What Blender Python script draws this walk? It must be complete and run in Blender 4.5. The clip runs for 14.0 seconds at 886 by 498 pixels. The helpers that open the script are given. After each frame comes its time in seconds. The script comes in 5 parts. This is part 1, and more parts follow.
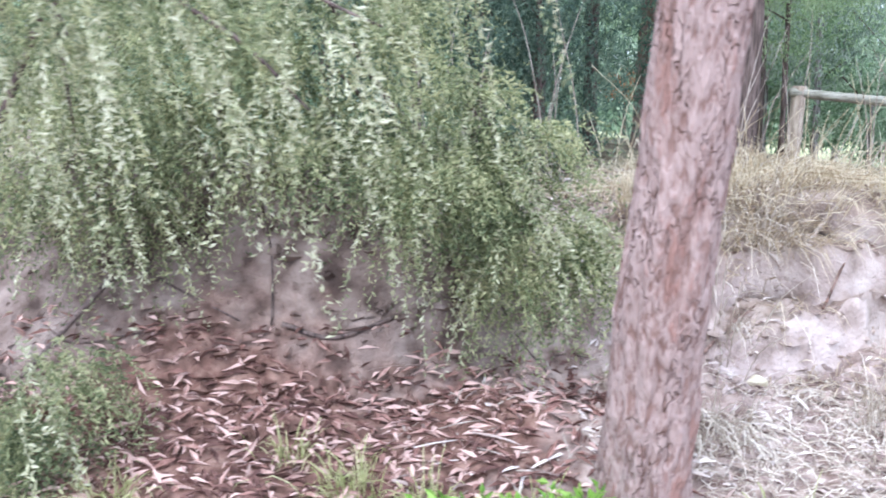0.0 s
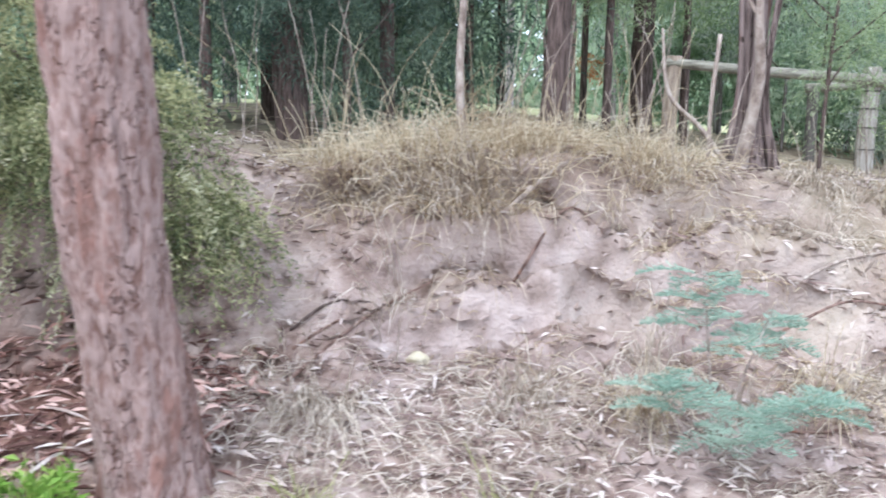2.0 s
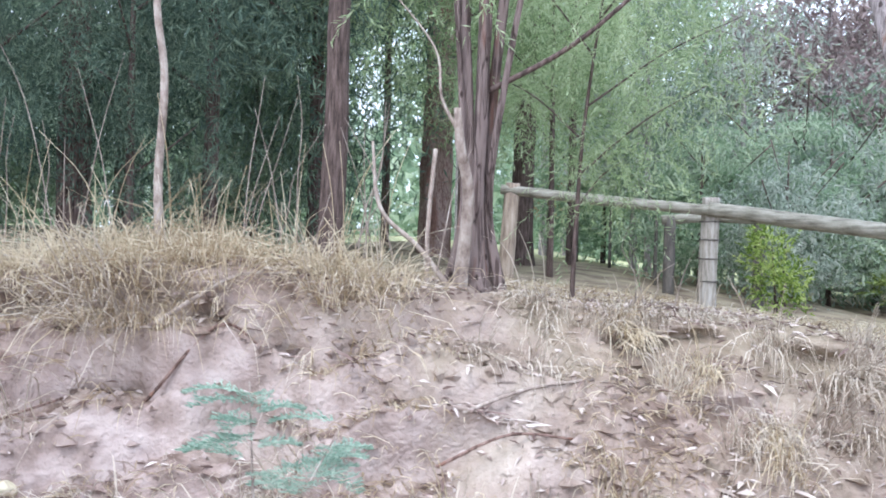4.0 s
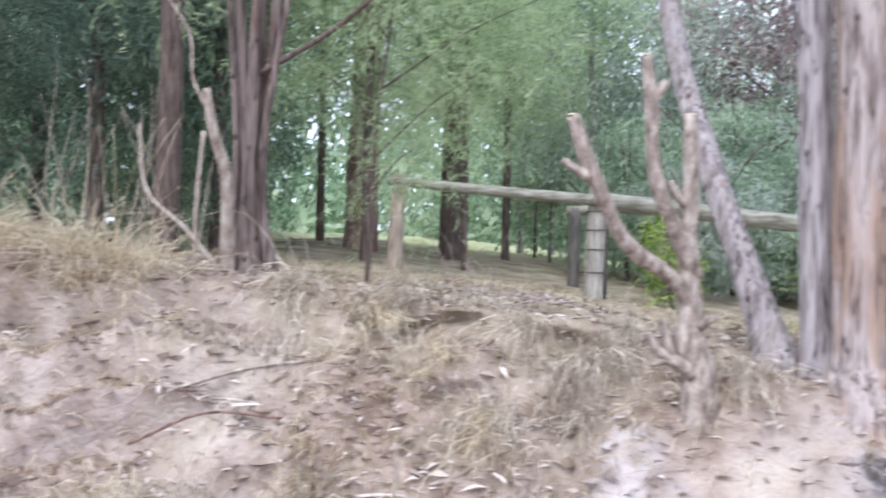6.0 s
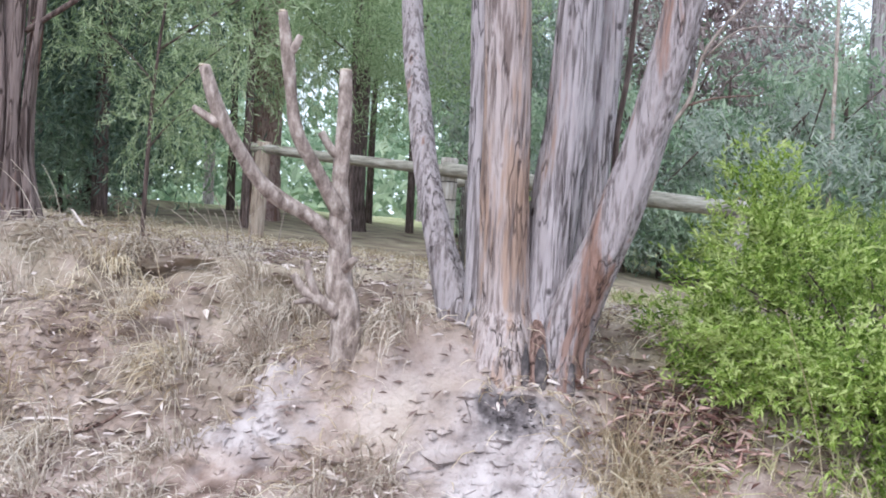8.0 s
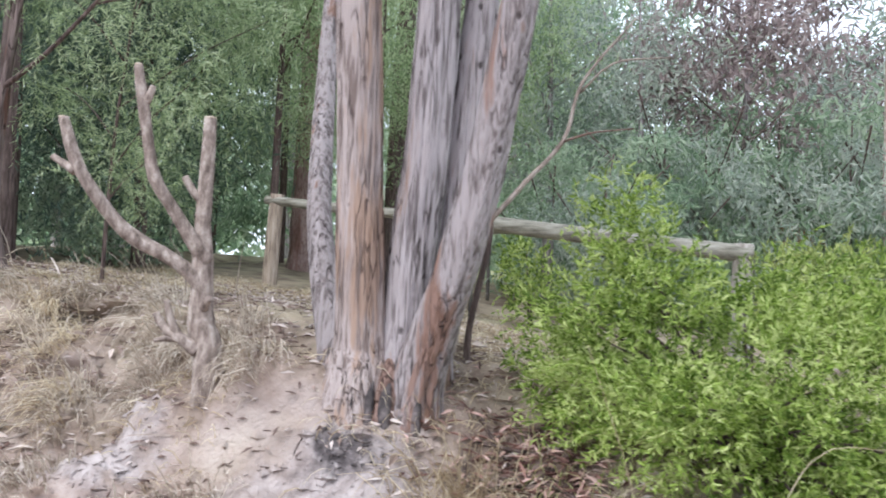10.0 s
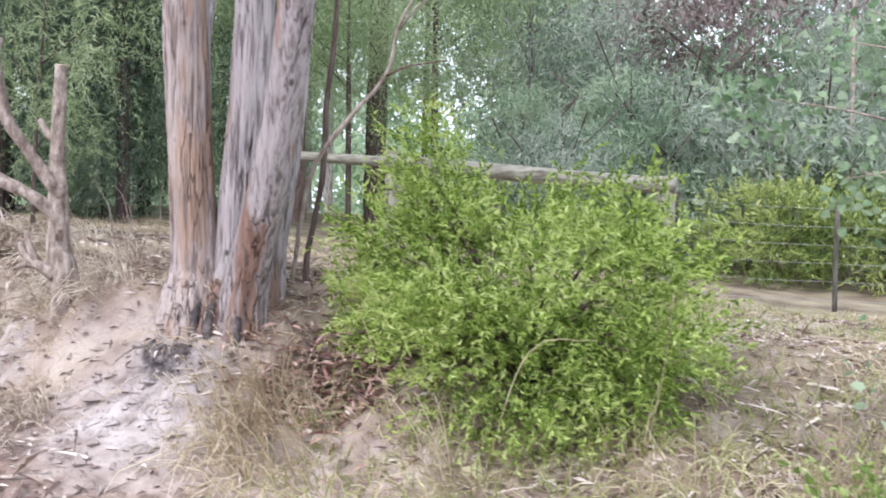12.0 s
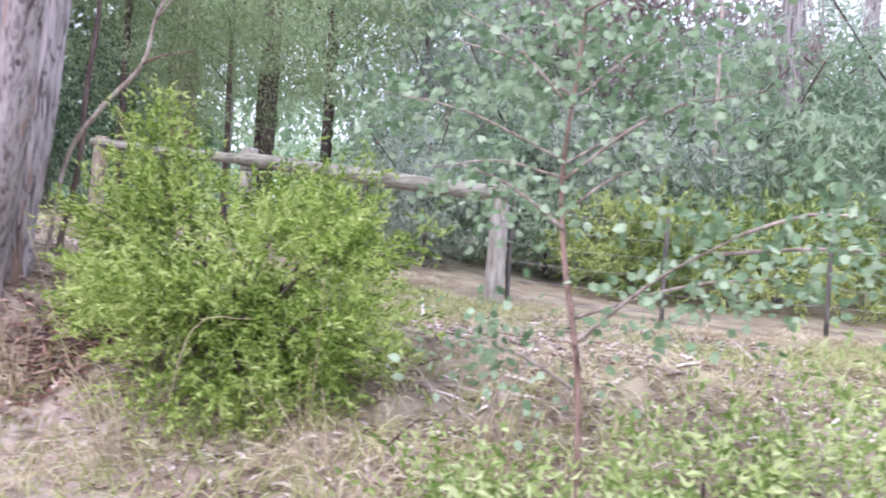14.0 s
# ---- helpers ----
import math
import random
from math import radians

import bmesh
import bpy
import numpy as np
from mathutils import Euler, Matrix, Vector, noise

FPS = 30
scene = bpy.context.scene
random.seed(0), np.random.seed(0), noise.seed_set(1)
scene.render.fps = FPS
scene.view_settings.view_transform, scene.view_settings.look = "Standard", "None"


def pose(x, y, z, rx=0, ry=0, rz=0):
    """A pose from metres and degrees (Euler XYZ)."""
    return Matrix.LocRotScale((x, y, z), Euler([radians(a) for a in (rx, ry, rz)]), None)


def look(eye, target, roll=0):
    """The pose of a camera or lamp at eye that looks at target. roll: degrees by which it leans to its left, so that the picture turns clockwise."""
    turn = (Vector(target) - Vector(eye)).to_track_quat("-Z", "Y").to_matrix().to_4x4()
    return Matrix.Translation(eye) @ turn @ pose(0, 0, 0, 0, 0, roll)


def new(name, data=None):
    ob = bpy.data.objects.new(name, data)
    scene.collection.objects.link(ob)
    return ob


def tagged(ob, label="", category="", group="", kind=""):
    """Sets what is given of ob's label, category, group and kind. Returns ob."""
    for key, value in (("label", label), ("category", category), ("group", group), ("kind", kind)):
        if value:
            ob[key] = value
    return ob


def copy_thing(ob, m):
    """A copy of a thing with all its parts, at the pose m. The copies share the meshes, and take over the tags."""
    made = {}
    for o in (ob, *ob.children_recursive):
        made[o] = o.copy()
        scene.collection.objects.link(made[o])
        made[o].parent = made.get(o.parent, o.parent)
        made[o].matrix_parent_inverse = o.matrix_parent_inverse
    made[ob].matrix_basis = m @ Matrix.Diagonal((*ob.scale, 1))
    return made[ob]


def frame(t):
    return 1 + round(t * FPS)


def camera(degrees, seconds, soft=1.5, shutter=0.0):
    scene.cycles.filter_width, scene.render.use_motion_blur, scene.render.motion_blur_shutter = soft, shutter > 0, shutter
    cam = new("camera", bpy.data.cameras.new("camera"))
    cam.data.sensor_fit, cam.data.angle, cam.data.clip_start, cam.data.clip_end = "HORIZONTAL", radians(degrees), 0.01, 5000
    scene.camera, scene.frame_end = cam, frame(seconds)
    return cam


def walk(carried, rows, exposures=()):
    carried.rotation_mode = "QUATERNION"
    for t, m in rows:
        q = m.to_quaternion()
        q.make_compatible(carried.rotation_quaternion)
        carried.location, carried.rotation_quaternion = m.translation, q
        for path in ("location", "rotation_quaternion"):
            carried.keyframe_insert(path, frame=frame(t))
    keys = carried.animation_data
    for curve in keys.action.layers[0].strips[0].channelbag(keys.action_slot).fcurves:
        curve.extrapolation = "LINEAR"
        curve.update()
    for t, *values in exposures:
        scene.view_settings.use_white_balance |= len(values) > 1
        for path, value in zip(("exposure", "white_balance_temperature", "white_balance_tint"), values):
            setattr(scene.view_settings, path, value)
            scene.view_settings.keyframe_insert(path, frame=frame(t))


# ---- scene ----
cam = camera(54.0, 14.0, soft=1.8, shutter=0.4)
METRES, EYE, TILT, LEAN, TURN = 10.0, 1.5, -8.5, -0.5, 0.0
ROWS = [
    (0.0, 0.0, 0.0, 0.0, 0.0, 0.0, -0.0),
    (0.5, 0.0426, 0.0064, -0.0015, 0.99, 0.37, 0.1),
    (1.0, 0.0891, 0.0172, -0.0067, 1.84, -0.21, -1.22),
    (1.5, 0.1364, 0.0265, -0.0093, 2.17, -1.36, -1.05),
    (2.0, 0.1806, 0.0347, -0.0099, 2.78, -0.8, -0.33),
    (2.5, 0.2212, 0.0509, -0.0114, 0.62, 1.22, -0.27),
    (3.0, 0.2642, 0.0621, -0.0103, -0.36, 8.62, -0.06),
    (5.5, 0.4431, 0.0906, -0.0247, 8.47, 7.28, -3.95),
    (6.0, 0.4842, 0.093, -0.0214, 5.59, 8.33, -1.84),
    (6.5, 0.5268, 0.0925, -0.0278, 1.13, 9.69, -1.25),
    (7.0, 0.5697, 0.089, -0.0318, 3.06, 10.07, -1.46),
    (7.5, 0.6046, 0.0857, -0.0342, 4.48, 7.07, -2.43),
    (10.0, 0.7516, 0.1086, -0.0349, 14.8, 10.46, -4.04),
    (10.5, 0.782, 0.1116, -0.0395, 14.28, 10.59, -3.59),
    (11.0, 0.812, 0.116, -0.0426, 15.39, 9.41, -3.85),
    (11.5, 0.8422, 0.1098, -0.0427, 17.67, 8.2, -3.95),
    (12.0, 0.869, 0.1132, -0.0475, 19.19, 7.31, -3.25),
    (12.5, 0.8959, 0.1213, -0.049, 17.41, 7.86, -3.09),
    (13.0, 0.9258, 0.1196, -0.0498, 17.61, 8.05, -3.48),
    (13.5, 0.9528, 0.126, -0.052, 18.3, 8.1, -4.12),
    (14.0, 0.9769, 0.1357, -0.0522, 16.4, 8.42, -5.31),
]
walk(cam, [(t, pose(0, 0, EYE, TILT, LEAN, TURN) @ pose(METRES * x, METRES * y, METRES * z, 90 + pitch, roll, yaw)) for t, x, y, z, yaw, pitch, roll in ROWS], [(0.0, 1.4, 5500, 10), (1.0, 1.27, 5600, 10), (2.0, 1.0, 5800, 10), (3.0, 1.02, 5600, 10), (5.5, 0.95, 5950, 13), (6.5, 0.87, 5850, 12), (7.5, 0.76, 5900, 12), (10.0, 0.64, 6150, 11), (11.0, 0.74, 6300, 12), (12.5, 0.9, 6150, 16), (14.0, 1.02, 5950, 24)])

# ---- light ----
world = bpy.data.worlds.new("overcast")
scene.world = world
world.use_nodes = True
wn, wl = world.node_tree.nodes, world.node_tree.links
wn.clear()
sky = wn.new("ShaderNodeTexSky")
sky.sky_type, sky.sun_disc = "NISHITA", False
sky.sun_elevation, sky.sun_rotation = radians(52), radians(200)
sky.dust_density = 4.0
cloud = wn.new("ShaderNodeMix")
cloud.data_type = "RGBA"
cloud.inputs["Factor"].default_value = 0.8
cloud.inputs[7].default_value = (7.6, 8.2, 9.2, 1)
back = wn.new("ShaderNodeBackground")
back.inputs["Strength"].default_value = 0.15
wout = wn.new("ShaderNodeOutputWorld")
wl.new(sky.outputs[0], cloud.inputs[6])
wl.new(cloud.outputs[2], back.inputs["Color"])
wl.new(back.outputs[0], wout.inputs["Surface"])
sun = new("sun", bpy.data.lights.new("sun", "SUN"))
sun.data.energy, sun.data.angle, sun.data.color = 1.4, radians(30), (1.0, 0.98, 0.95)
sun.matrix_world = look((0, 0, 0), (0.35, 0.9, -1.25))

# ---- materials ----


def mat(name, colours, scale=8.0, stretch=(1, 1, 1), rough=0.85, bump=0.3, fine=60.0, island=0.0, thin=0.0, per_object=0.0, distance=0.01, low=0.28, high=0.72):
    """Noise-driven colour ramp with a second, finer scale, relief, and a little variation from piece to piece."""
    m = bpy.data.materials.new(name)
    m.use_nodes = True
    n, l = m.node_tree.nodes, m.node_tree.links
    bsdf = n["Principled BSDF"]
    geo = n.new("ShaderNodeNewGeometry")
    mp = n.new("ShaderNodeMapping")
    mp.inputs["Scale"].default_value = stretch
    l.new(geo.outputs["Position"], mp.inputs["Vector"])
    a = n.new("ShaderNodeTexNoise")
    a.inputs["Scale"].default_value, a.inputs["Detail"].default_value = scale, 6
    b = n.new("ShaderNodeTexNoise")
    b.inputs["Scale"].default_value, b.inputs["Detail"].default_value = fine, 3
    l.new(mp.outputs[0], a.inputs["Vector"])
    l.new(mp.outputs[0], b.inputs["Vector"])
    mix = n.new("ShaderNodeMath")
    mix.operation = "MULTIPLY_ADD"
    mix.inputs[1].default_value = 0.35
    l.new(b.outputs["Fac"], mix.inputs[0])
    sub = n.new("ShaderNodeMath")
    sub.operation = "ADD"
    sub.inputs[1].default_value = -0.17
    l.new(a.outputs["Fac"], sub.inputs[0])
    l.new(sub.outputs[0], mix.inputs[2])
    last = mix.outputs[0]
    if island or per_object:
        src = geo.outputs["Random Per Island"]
        amount = island
        if per_object:
            oi = n.new("ShaderNodeObjectInfo")
            src, amount = oi.outputs["Random"], per_object
        r = n.new("ShaderNodeMath")
        r.operation = "MULTIPLY_ADD"
        r.inputs[1].default_value, r.inputs[2].default_value = amount, -amount / 2
        l.new(src, r.inputs[0])
        ad = n.new("ShaderNodeMath")
        ad.operation = "ADD"
        l.new(last, ad.inputs[0])
        l.new(r.outputs[0], ad.inputs[1])
        last = ad.outputs[0]
    ramp = n.new("ShaderNodeValToRGB")
    e = ramp.color_ramp.elements
    k = len(colours)
    for i, c in enumerate(colours):
        el = e[i] if i < 2 else e.new(0.5)
        el.color = (*c, 1)
    for i in range(k):
        e[i].position = low + (high - low) * i / (k - 1)
    for i, c in enumerate(colours):
        e[i].color = (*c, 1)
    l.new(last, ramp.inputs[0])
    l.new(ramp.outputs[0], bsdf.inputs["Base Color"])
    bsdf.inputs["Roughness"].default_value = rough
    bsdf.inputs["Specular IOR Level"].default_value = 0.25
    if bump:
        bp = n.new("ShaderNodeBump")
        bp.inputs["Strength"].default_value, bp.inputs["Distance"].default_value = bump, distance
        l.new(mix.outputs[0], bp.inputs["Height"])
        l.new(bp.outputs[0], bsdf.inputs["Normal"])
    if thin:
        tr = n.new("ShaderNodeBsdfTranslucent")
        l.new(ramp.outputs[0], tr.inputs["Color"])
        ms = n.new("ShaderNodeMixShader")
        ms.inputs[0].default_value = thin
        l.new(bsdf.outputs[0], ms.inputs[1])
        l.new(tr.outputs[0], ms.inputs[2])
        l.new(ms.outputs[0], n["Material Output"].inputs["Surface"])
    return m


bark_dark = mat("bark_dark", [(0.03, 0.022, 0.02), (0.105, 0.075, 0.066), (0.20, 0.15, 0.135)], 8, (6, 6, 0.8), bump=0.8, fine=40)
bark_smooth = mat("bark_smooth", [(0.10, 0.075, 0.062), (0.28, 0.225, 0.195), (0.50, 0.435, 0.385)], 8, (4, 4, 1.6), bump=0.5, fine=40)
twig_grey = mat("twig_grey", [(0.16, 0.12, 0.10), (0.34, 0.28, 0.24), (0.48, 0.42, 0.37)], 12, (2, 2, 1), bump=0.3)
cut_wood = mat("cut_wood", [(0.45, 0.36, 0.27), (0.58, 0.49, 0.38), (0.66, 0.58, 0.48)], 30, bump=0.2)
fence_wood = mat("fence_wood", [(0.12, 0.11, 0.085), (0.26, 0.245, 0.20), (0.38, 0.365, 0.31)], 6, (1, 6, 6), bump=0.4, fine=40)
post_wood = mat("post_wood", [(0.17, 0.145, 0.12), (0.34, 0.31, 0.27), (0.48, 0.45, 0.41)], 7, (5, 5, 0.7), bump=0.4, fine=40)
post_brown = mat("post_brown", [(0.17, 0.13, 0.10), (0.33, 0.265, 0.21), (0.45, 0.38, 0.31)], 7, (5, 5, 0.7), bump=0.4, fine=40)
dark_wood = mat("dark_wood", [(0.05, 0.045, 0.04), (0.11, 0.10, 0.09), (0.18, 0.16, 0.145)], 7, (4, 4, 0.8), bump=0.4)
wire_metal = mat("wire_metal", [(0.30, 0.30, 0.30), (0.42, 0.42, 0.41), (0.5, 0.5, 0.49)], 20, rough=0.5, bump=0.1)
leaf_shrub = mat("leaf_shrub", [(0.09, 0.115, 0.06), (0.25, 0.28, 0.14), (0.50, 0.49, 0.28)], 3.2, bump=0, island=0.4, thin=0.4, rough=0.7)
leaf_spray = mat("leaf_spray", [(0.22, 0.235, 0.13), (0.43, 0.43, 0.27), (0.60, 0.59, 0.43)], 3, bump=0, island=0.4, thin=0.35, rough=0.7)
leaf_bright = mat("leaf_bright", [(0.11, 0.18, 0.03), (0.36, 0.48, 0.11), (0.60, 0.67, 0.29)], 2.6, bump=0, island=0.5, thin=0.42, rough=0.6)
leaf_straggly = mat("leaf_straggly", [(0.16, 0.24, 0.06), (0.40, 0.50, 0.18), (0.64, 0.69, 0.38)], 2.5, bump=0, island=0.6, thin=0.45, rough=0.5)
leaf_weed = mat("leaf_weed", [(0.08, 0.17, 0.025), (0.20, 0.35, 0.06), (0.34, 0.47, 0.12)], 6, bump=0, island=0.3, thin=0.35, rough=0.5)
leaf_blue = mat("leaf_blue", [(0.20, 0.31, 0.24), (0.33, 0.445, 0.355), (0.48, 0.58, 0.48)], 5, bump=0, island=0.3, thin=0.35, rough=0.6)
leaf_gum = mat("leaf_gum", [(0.12, 0.20, 0.10), (0.25, 0.34, 0.20), (0.40, 0.49, 0.33)], 3, bump=0, island=0.4, thin=0.35, rough=0.85)
leaf_round = mat("leaf_round", [(0.12, 0.20, 0.10), (0.24, 0.345, 0.20), (0.42, 0.52, 0.36)], 3, bump=0, island=0.5, thin=0.4, rough=0.5)
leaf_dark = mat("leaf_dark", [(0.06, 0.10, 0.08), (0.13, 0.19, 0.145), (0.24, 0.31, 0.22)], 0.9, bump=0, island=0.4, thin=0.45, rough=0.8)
leaf_far = mat("leaf_far", [(0.19, 0.28, 0.18), (0.36, 0.465, 0.32), (0.56, 0.64, 0.49)], 0.5, bump=0, island=0.4, thin=0.6, rough=0.7)
leaf_wattle = mat("leaf_wattle", [(0.20, 0.28, 0.14), (0.40, 0.50, 0.28), (0.58, 0.66, 0.44)], 0.8, bump=0, island=0.4, thin=0.6, rough=0.6)
leaf_grey = mat("leaf_grey", [(0.25, 0.31, 0.25), (0.44, 0.50, 0.43), (0.62, 0.65, 0.58)], 0.6, bump=0, island=0.4, thin=0.6, rough=0.7)
leaf_bronze = mat("leaf_bronze", [(0.20, 0.155, 0.15), (0.36, 0.28, 0.275), (0.48, 0.42, 0.40)], 0.8, bump=0, island=0.4, thin=0.4, rough=0.6)
leaf_hedge = mat("leaf_hedge", [(0.10, 0.16, 0.05), (0.31, 0.39, 0.13), (0.55, 0.60, 0.25)], 1.0, bump=0, island=0.3, thin=0.4, rough=0.6)
leaf_orange = mat("leaf_orange", [(0.22, 0.10, 0.05), (0.42, 0.20, 0.10), (0.52, 0.30, 0.18)], 3, bump=0, island=0.3, thin=0.3)
dry_grass = mat("dry_grass", [(0.36, 0.275, 0.18), (0.60, 0.505, 0.355), (0.80, 0.72, 0.56)], 2, bump=0, island=0.5, thin=0.5, rough=0.75)
grey_grass = mat("grey_grass", [(0.32, 0.26, 0.205), (0.54, 0.465, 0.38), (0.74, 0.67, 0.575)], 2, bump=0, island=0.55, thin=0.35, rough=0.8)
green_grass = mat("green_grass", [(0.20, 0.24, 0.08), (0.38, 0.40, 0.17), (0.58, 0.55, 0.32)], 2, bump=0, island=0.4, thin=0.35, rough=0.7)
litter_red = mat("litter_red", [(0.11, 0.055, 0.046), (0.30, 0.165, 0.135), (0.58, 0.41, 0.36)], 3, bump=0, island=0.85, rough=0.75)
litter_grey = mat("litter_grey", [(0.17, 0.115, 0.10), (0.38, 0.29, 0.255), (0.66, 0.58, 0.54)], 3, bump=0, island=0.85, rough=0.75)
pale_litter = mat("pale_litter", [(0.27, 0.20, 0.165), (0.45, 0.37, 0.32), (0.64, 0.56, 0.51)], 3, bump=0, island=0.8, rough=0.75)
pale_stone = mat("pale_stone", [(0.42, 0.37, 0.25), (0.56, 0.50, 0.36), (0.66, 0.61, 0.47)], 14, bump=0.3)
char = mat("char", [(0.02, 0.018, 0.018), (0.07, 0.06, 0.06), (0.20, 0.17, 0.165)], 16, bump=0.8)


def bark(name, dark, mid, pale, red, red_share, ribs=34.0, run=2.2, low_red=0.0, knots=1.0):
    """Fibrous bark: lengthwise ribs, dark cracks, small knots, and patches where the outer layer has peeled to a red-brown."""
    m = bpy.data.materials.new(name)
    m.use_nodes = True
    n, l = m.node_tree.nodes, m.node_tree.links
    bsdf = n["Principled BSDF"]
    geo = n.new("ShaderNodeNewGeometry")

    def stretched(kx, kz):
        mp = n.new("ShaderNodeMapping")
        mp.inputs["Scale"].default_value = (kx, kx, kz)
        l.new(geo.outputs["Position"], mp.inputs["Vector"])
        return mp.outputs[0]

    def tex(kx, kz, detail):
        t = n.new("ShaderNodeTexNoise")
        t.inputs["Scale"].default_value, t.inputs["Detail"].default_value = 1.0, detail
        l.new(stretched(kx, kz), t.inputs["Vector"])
        return t.outputs["Fac"]

    def op(kind, a, b=None, c=None):
        k = n.new("ShaderNodeMath")
        k.operation = kind
        for i, v in enumerate((a, b, c)):
            if v is None:
                continue
            if isinstance(v, (int, float)):
                k.inputs[i].default_value = v
            else:
                l.new(v, k.inputs[i])
        return k.outputs[0]

    def span(src, lo, hi, a=0.0, b=1.0):
        k = n.new("ShaderNodeMapRange")
        for i, v in enumerate((lo, hi, a, b)):
            k.inputs[i + 1].default_value = v
        l.new(src, k.inputs[0])
        return k.outputs[0]

    def mixc(f, a, b):
        k = n.new("ShaderNodeMix")
        k.data_type = "RGBA"
        l.new(f, k.inputs["Factor"])
        for i, v in ((6, a), (7, b)):
            if isinstance(v, tuple):
                k.inputs[i].default_value = (*v, 1)
            else:
                l.new(v, k.inputs[i])
        return k.outputs[2]

    rib = tex(ribs, run, 5)
    fibre = tex(ribs * 3.5, run * 2.5, 3)
    both = op("MULTIPLY_ADD", fibre, 0.4, op("ADD", rib, -0.2))
    col = mixc(span(both, 0.36, 0.52), mid, pale)
    patch = op("ADD", tex(6.0, 1.1, 4), op("MULTIPLY", op("SUBTRACT", rib, 0.5), 0.5))
    sep = n.new("ShaderNodeSeparateXYZ")
    l.new(geo.outputs["Position"], sep.inputs[0])
    if low_red:
        patch = op("ADD", patch, span(sep.outputs[2], 0.45, 1.25, low_red, 0.0))
    col = mixc(span(patch, 0.62 - red_share, 0.72 - red_share), col, mixc(span(both, 0.36, 0.58), (red[0] * 0.6, red[1] * 0.55, red[2] * 0.5), red))
    wander = tex(ribs * 0.55, run * 0.75, 2)
    crack = span(op("ABSOLUTE", op("SUBTRACT", wander, 0.5)), 0.0, 0.028, 1.0, 0.0)
    crack = op("MULTIPLY", crack, span(tex(9.0, 2.0, 2), 0.42, 0.55))
    cell = n.new("ShaderNodeTexVoronoi")
    cell.inputs["Scale"].default_value = 1.0
    l.new(stretched(9.0, 6.0), cell.inputs["Vector"])
    knot = span(cell.outputs["Distance"], 0.07, 0.14, 1.0, 0.0)
    hollow = op("MAXIMUM", crack, op("MULTIPLY", knot, knots))
    col = mixc(op("MULTIPLY", hollow, 0.85), col, dark)
    l.new(col, bsdf.inputs["Base Color"])
    bsdf.inputs["Roughness"].default_value = 0.9
    bsdf.inputs["Specular IOR Level"].default_value = 0.15
    bp = n.new("ShaderNodeBump")
    bp.inputs["Strength"].default_value, bp.inputs["Distance"].default_value = 1.0, 0.022
    l.new(op("SUBTRACT", both, op("MULTIPLY", hollow, 0.35)), bp.inputs["Height"])
    l.new(bp.outputs[0], bsdf.inputs["Normal"])
    return m


bark_brown = bark("bark_brown", (0.13, 0.075, 0.062), (0.225, 0.14, 0.118), (0.37, 0.275, 0.25), (0.28, 0.165, 0.138), 0.06, 42.0, 13.0, knots=0.25)
bark_grey = bark("bark_grey", (0.04, 0.03, 0.028), (0.17, 0.145, 0.145), (0.44, 0.395, 0.40), (0.34, 0.235, 0.19), 0.0, 44.0, 3.4, 0.10)
bark_lean = bark("bark_lean", (0.05, 0.036, 0.034), (0.18, 0.15, 0.146), (0.40, 0.355, 0.355), (0.29, 0.185, 0.15), 0.02, 40.0, 3.6, 0.17)
bark_front = bark("bark_front", (0.045, 0.03, 0.027), (0.20, 0.155, 0.14), (0.46, 0.39, 0.37), (0.40, 0.285, 0.225), 0.10, 44.0, 3.4, 0.08)
bark_orange = bark("bark_orange", (0.035, 0.02, 0.017), (0.12, 0.074, 0.06), (0.27, 0.18, 0.15), (0.25, 0.128, 0.09), 0.02, 36.0, 4.0)
bark_string = bark("bark_string", (0.028, 0.018, 0.015), (0.085, 0.062, 0.056), (0.22, 0.172, 0.158), (0.17, 0.098, 0.078), 0.0, 34.0, 3.0, 0.06)


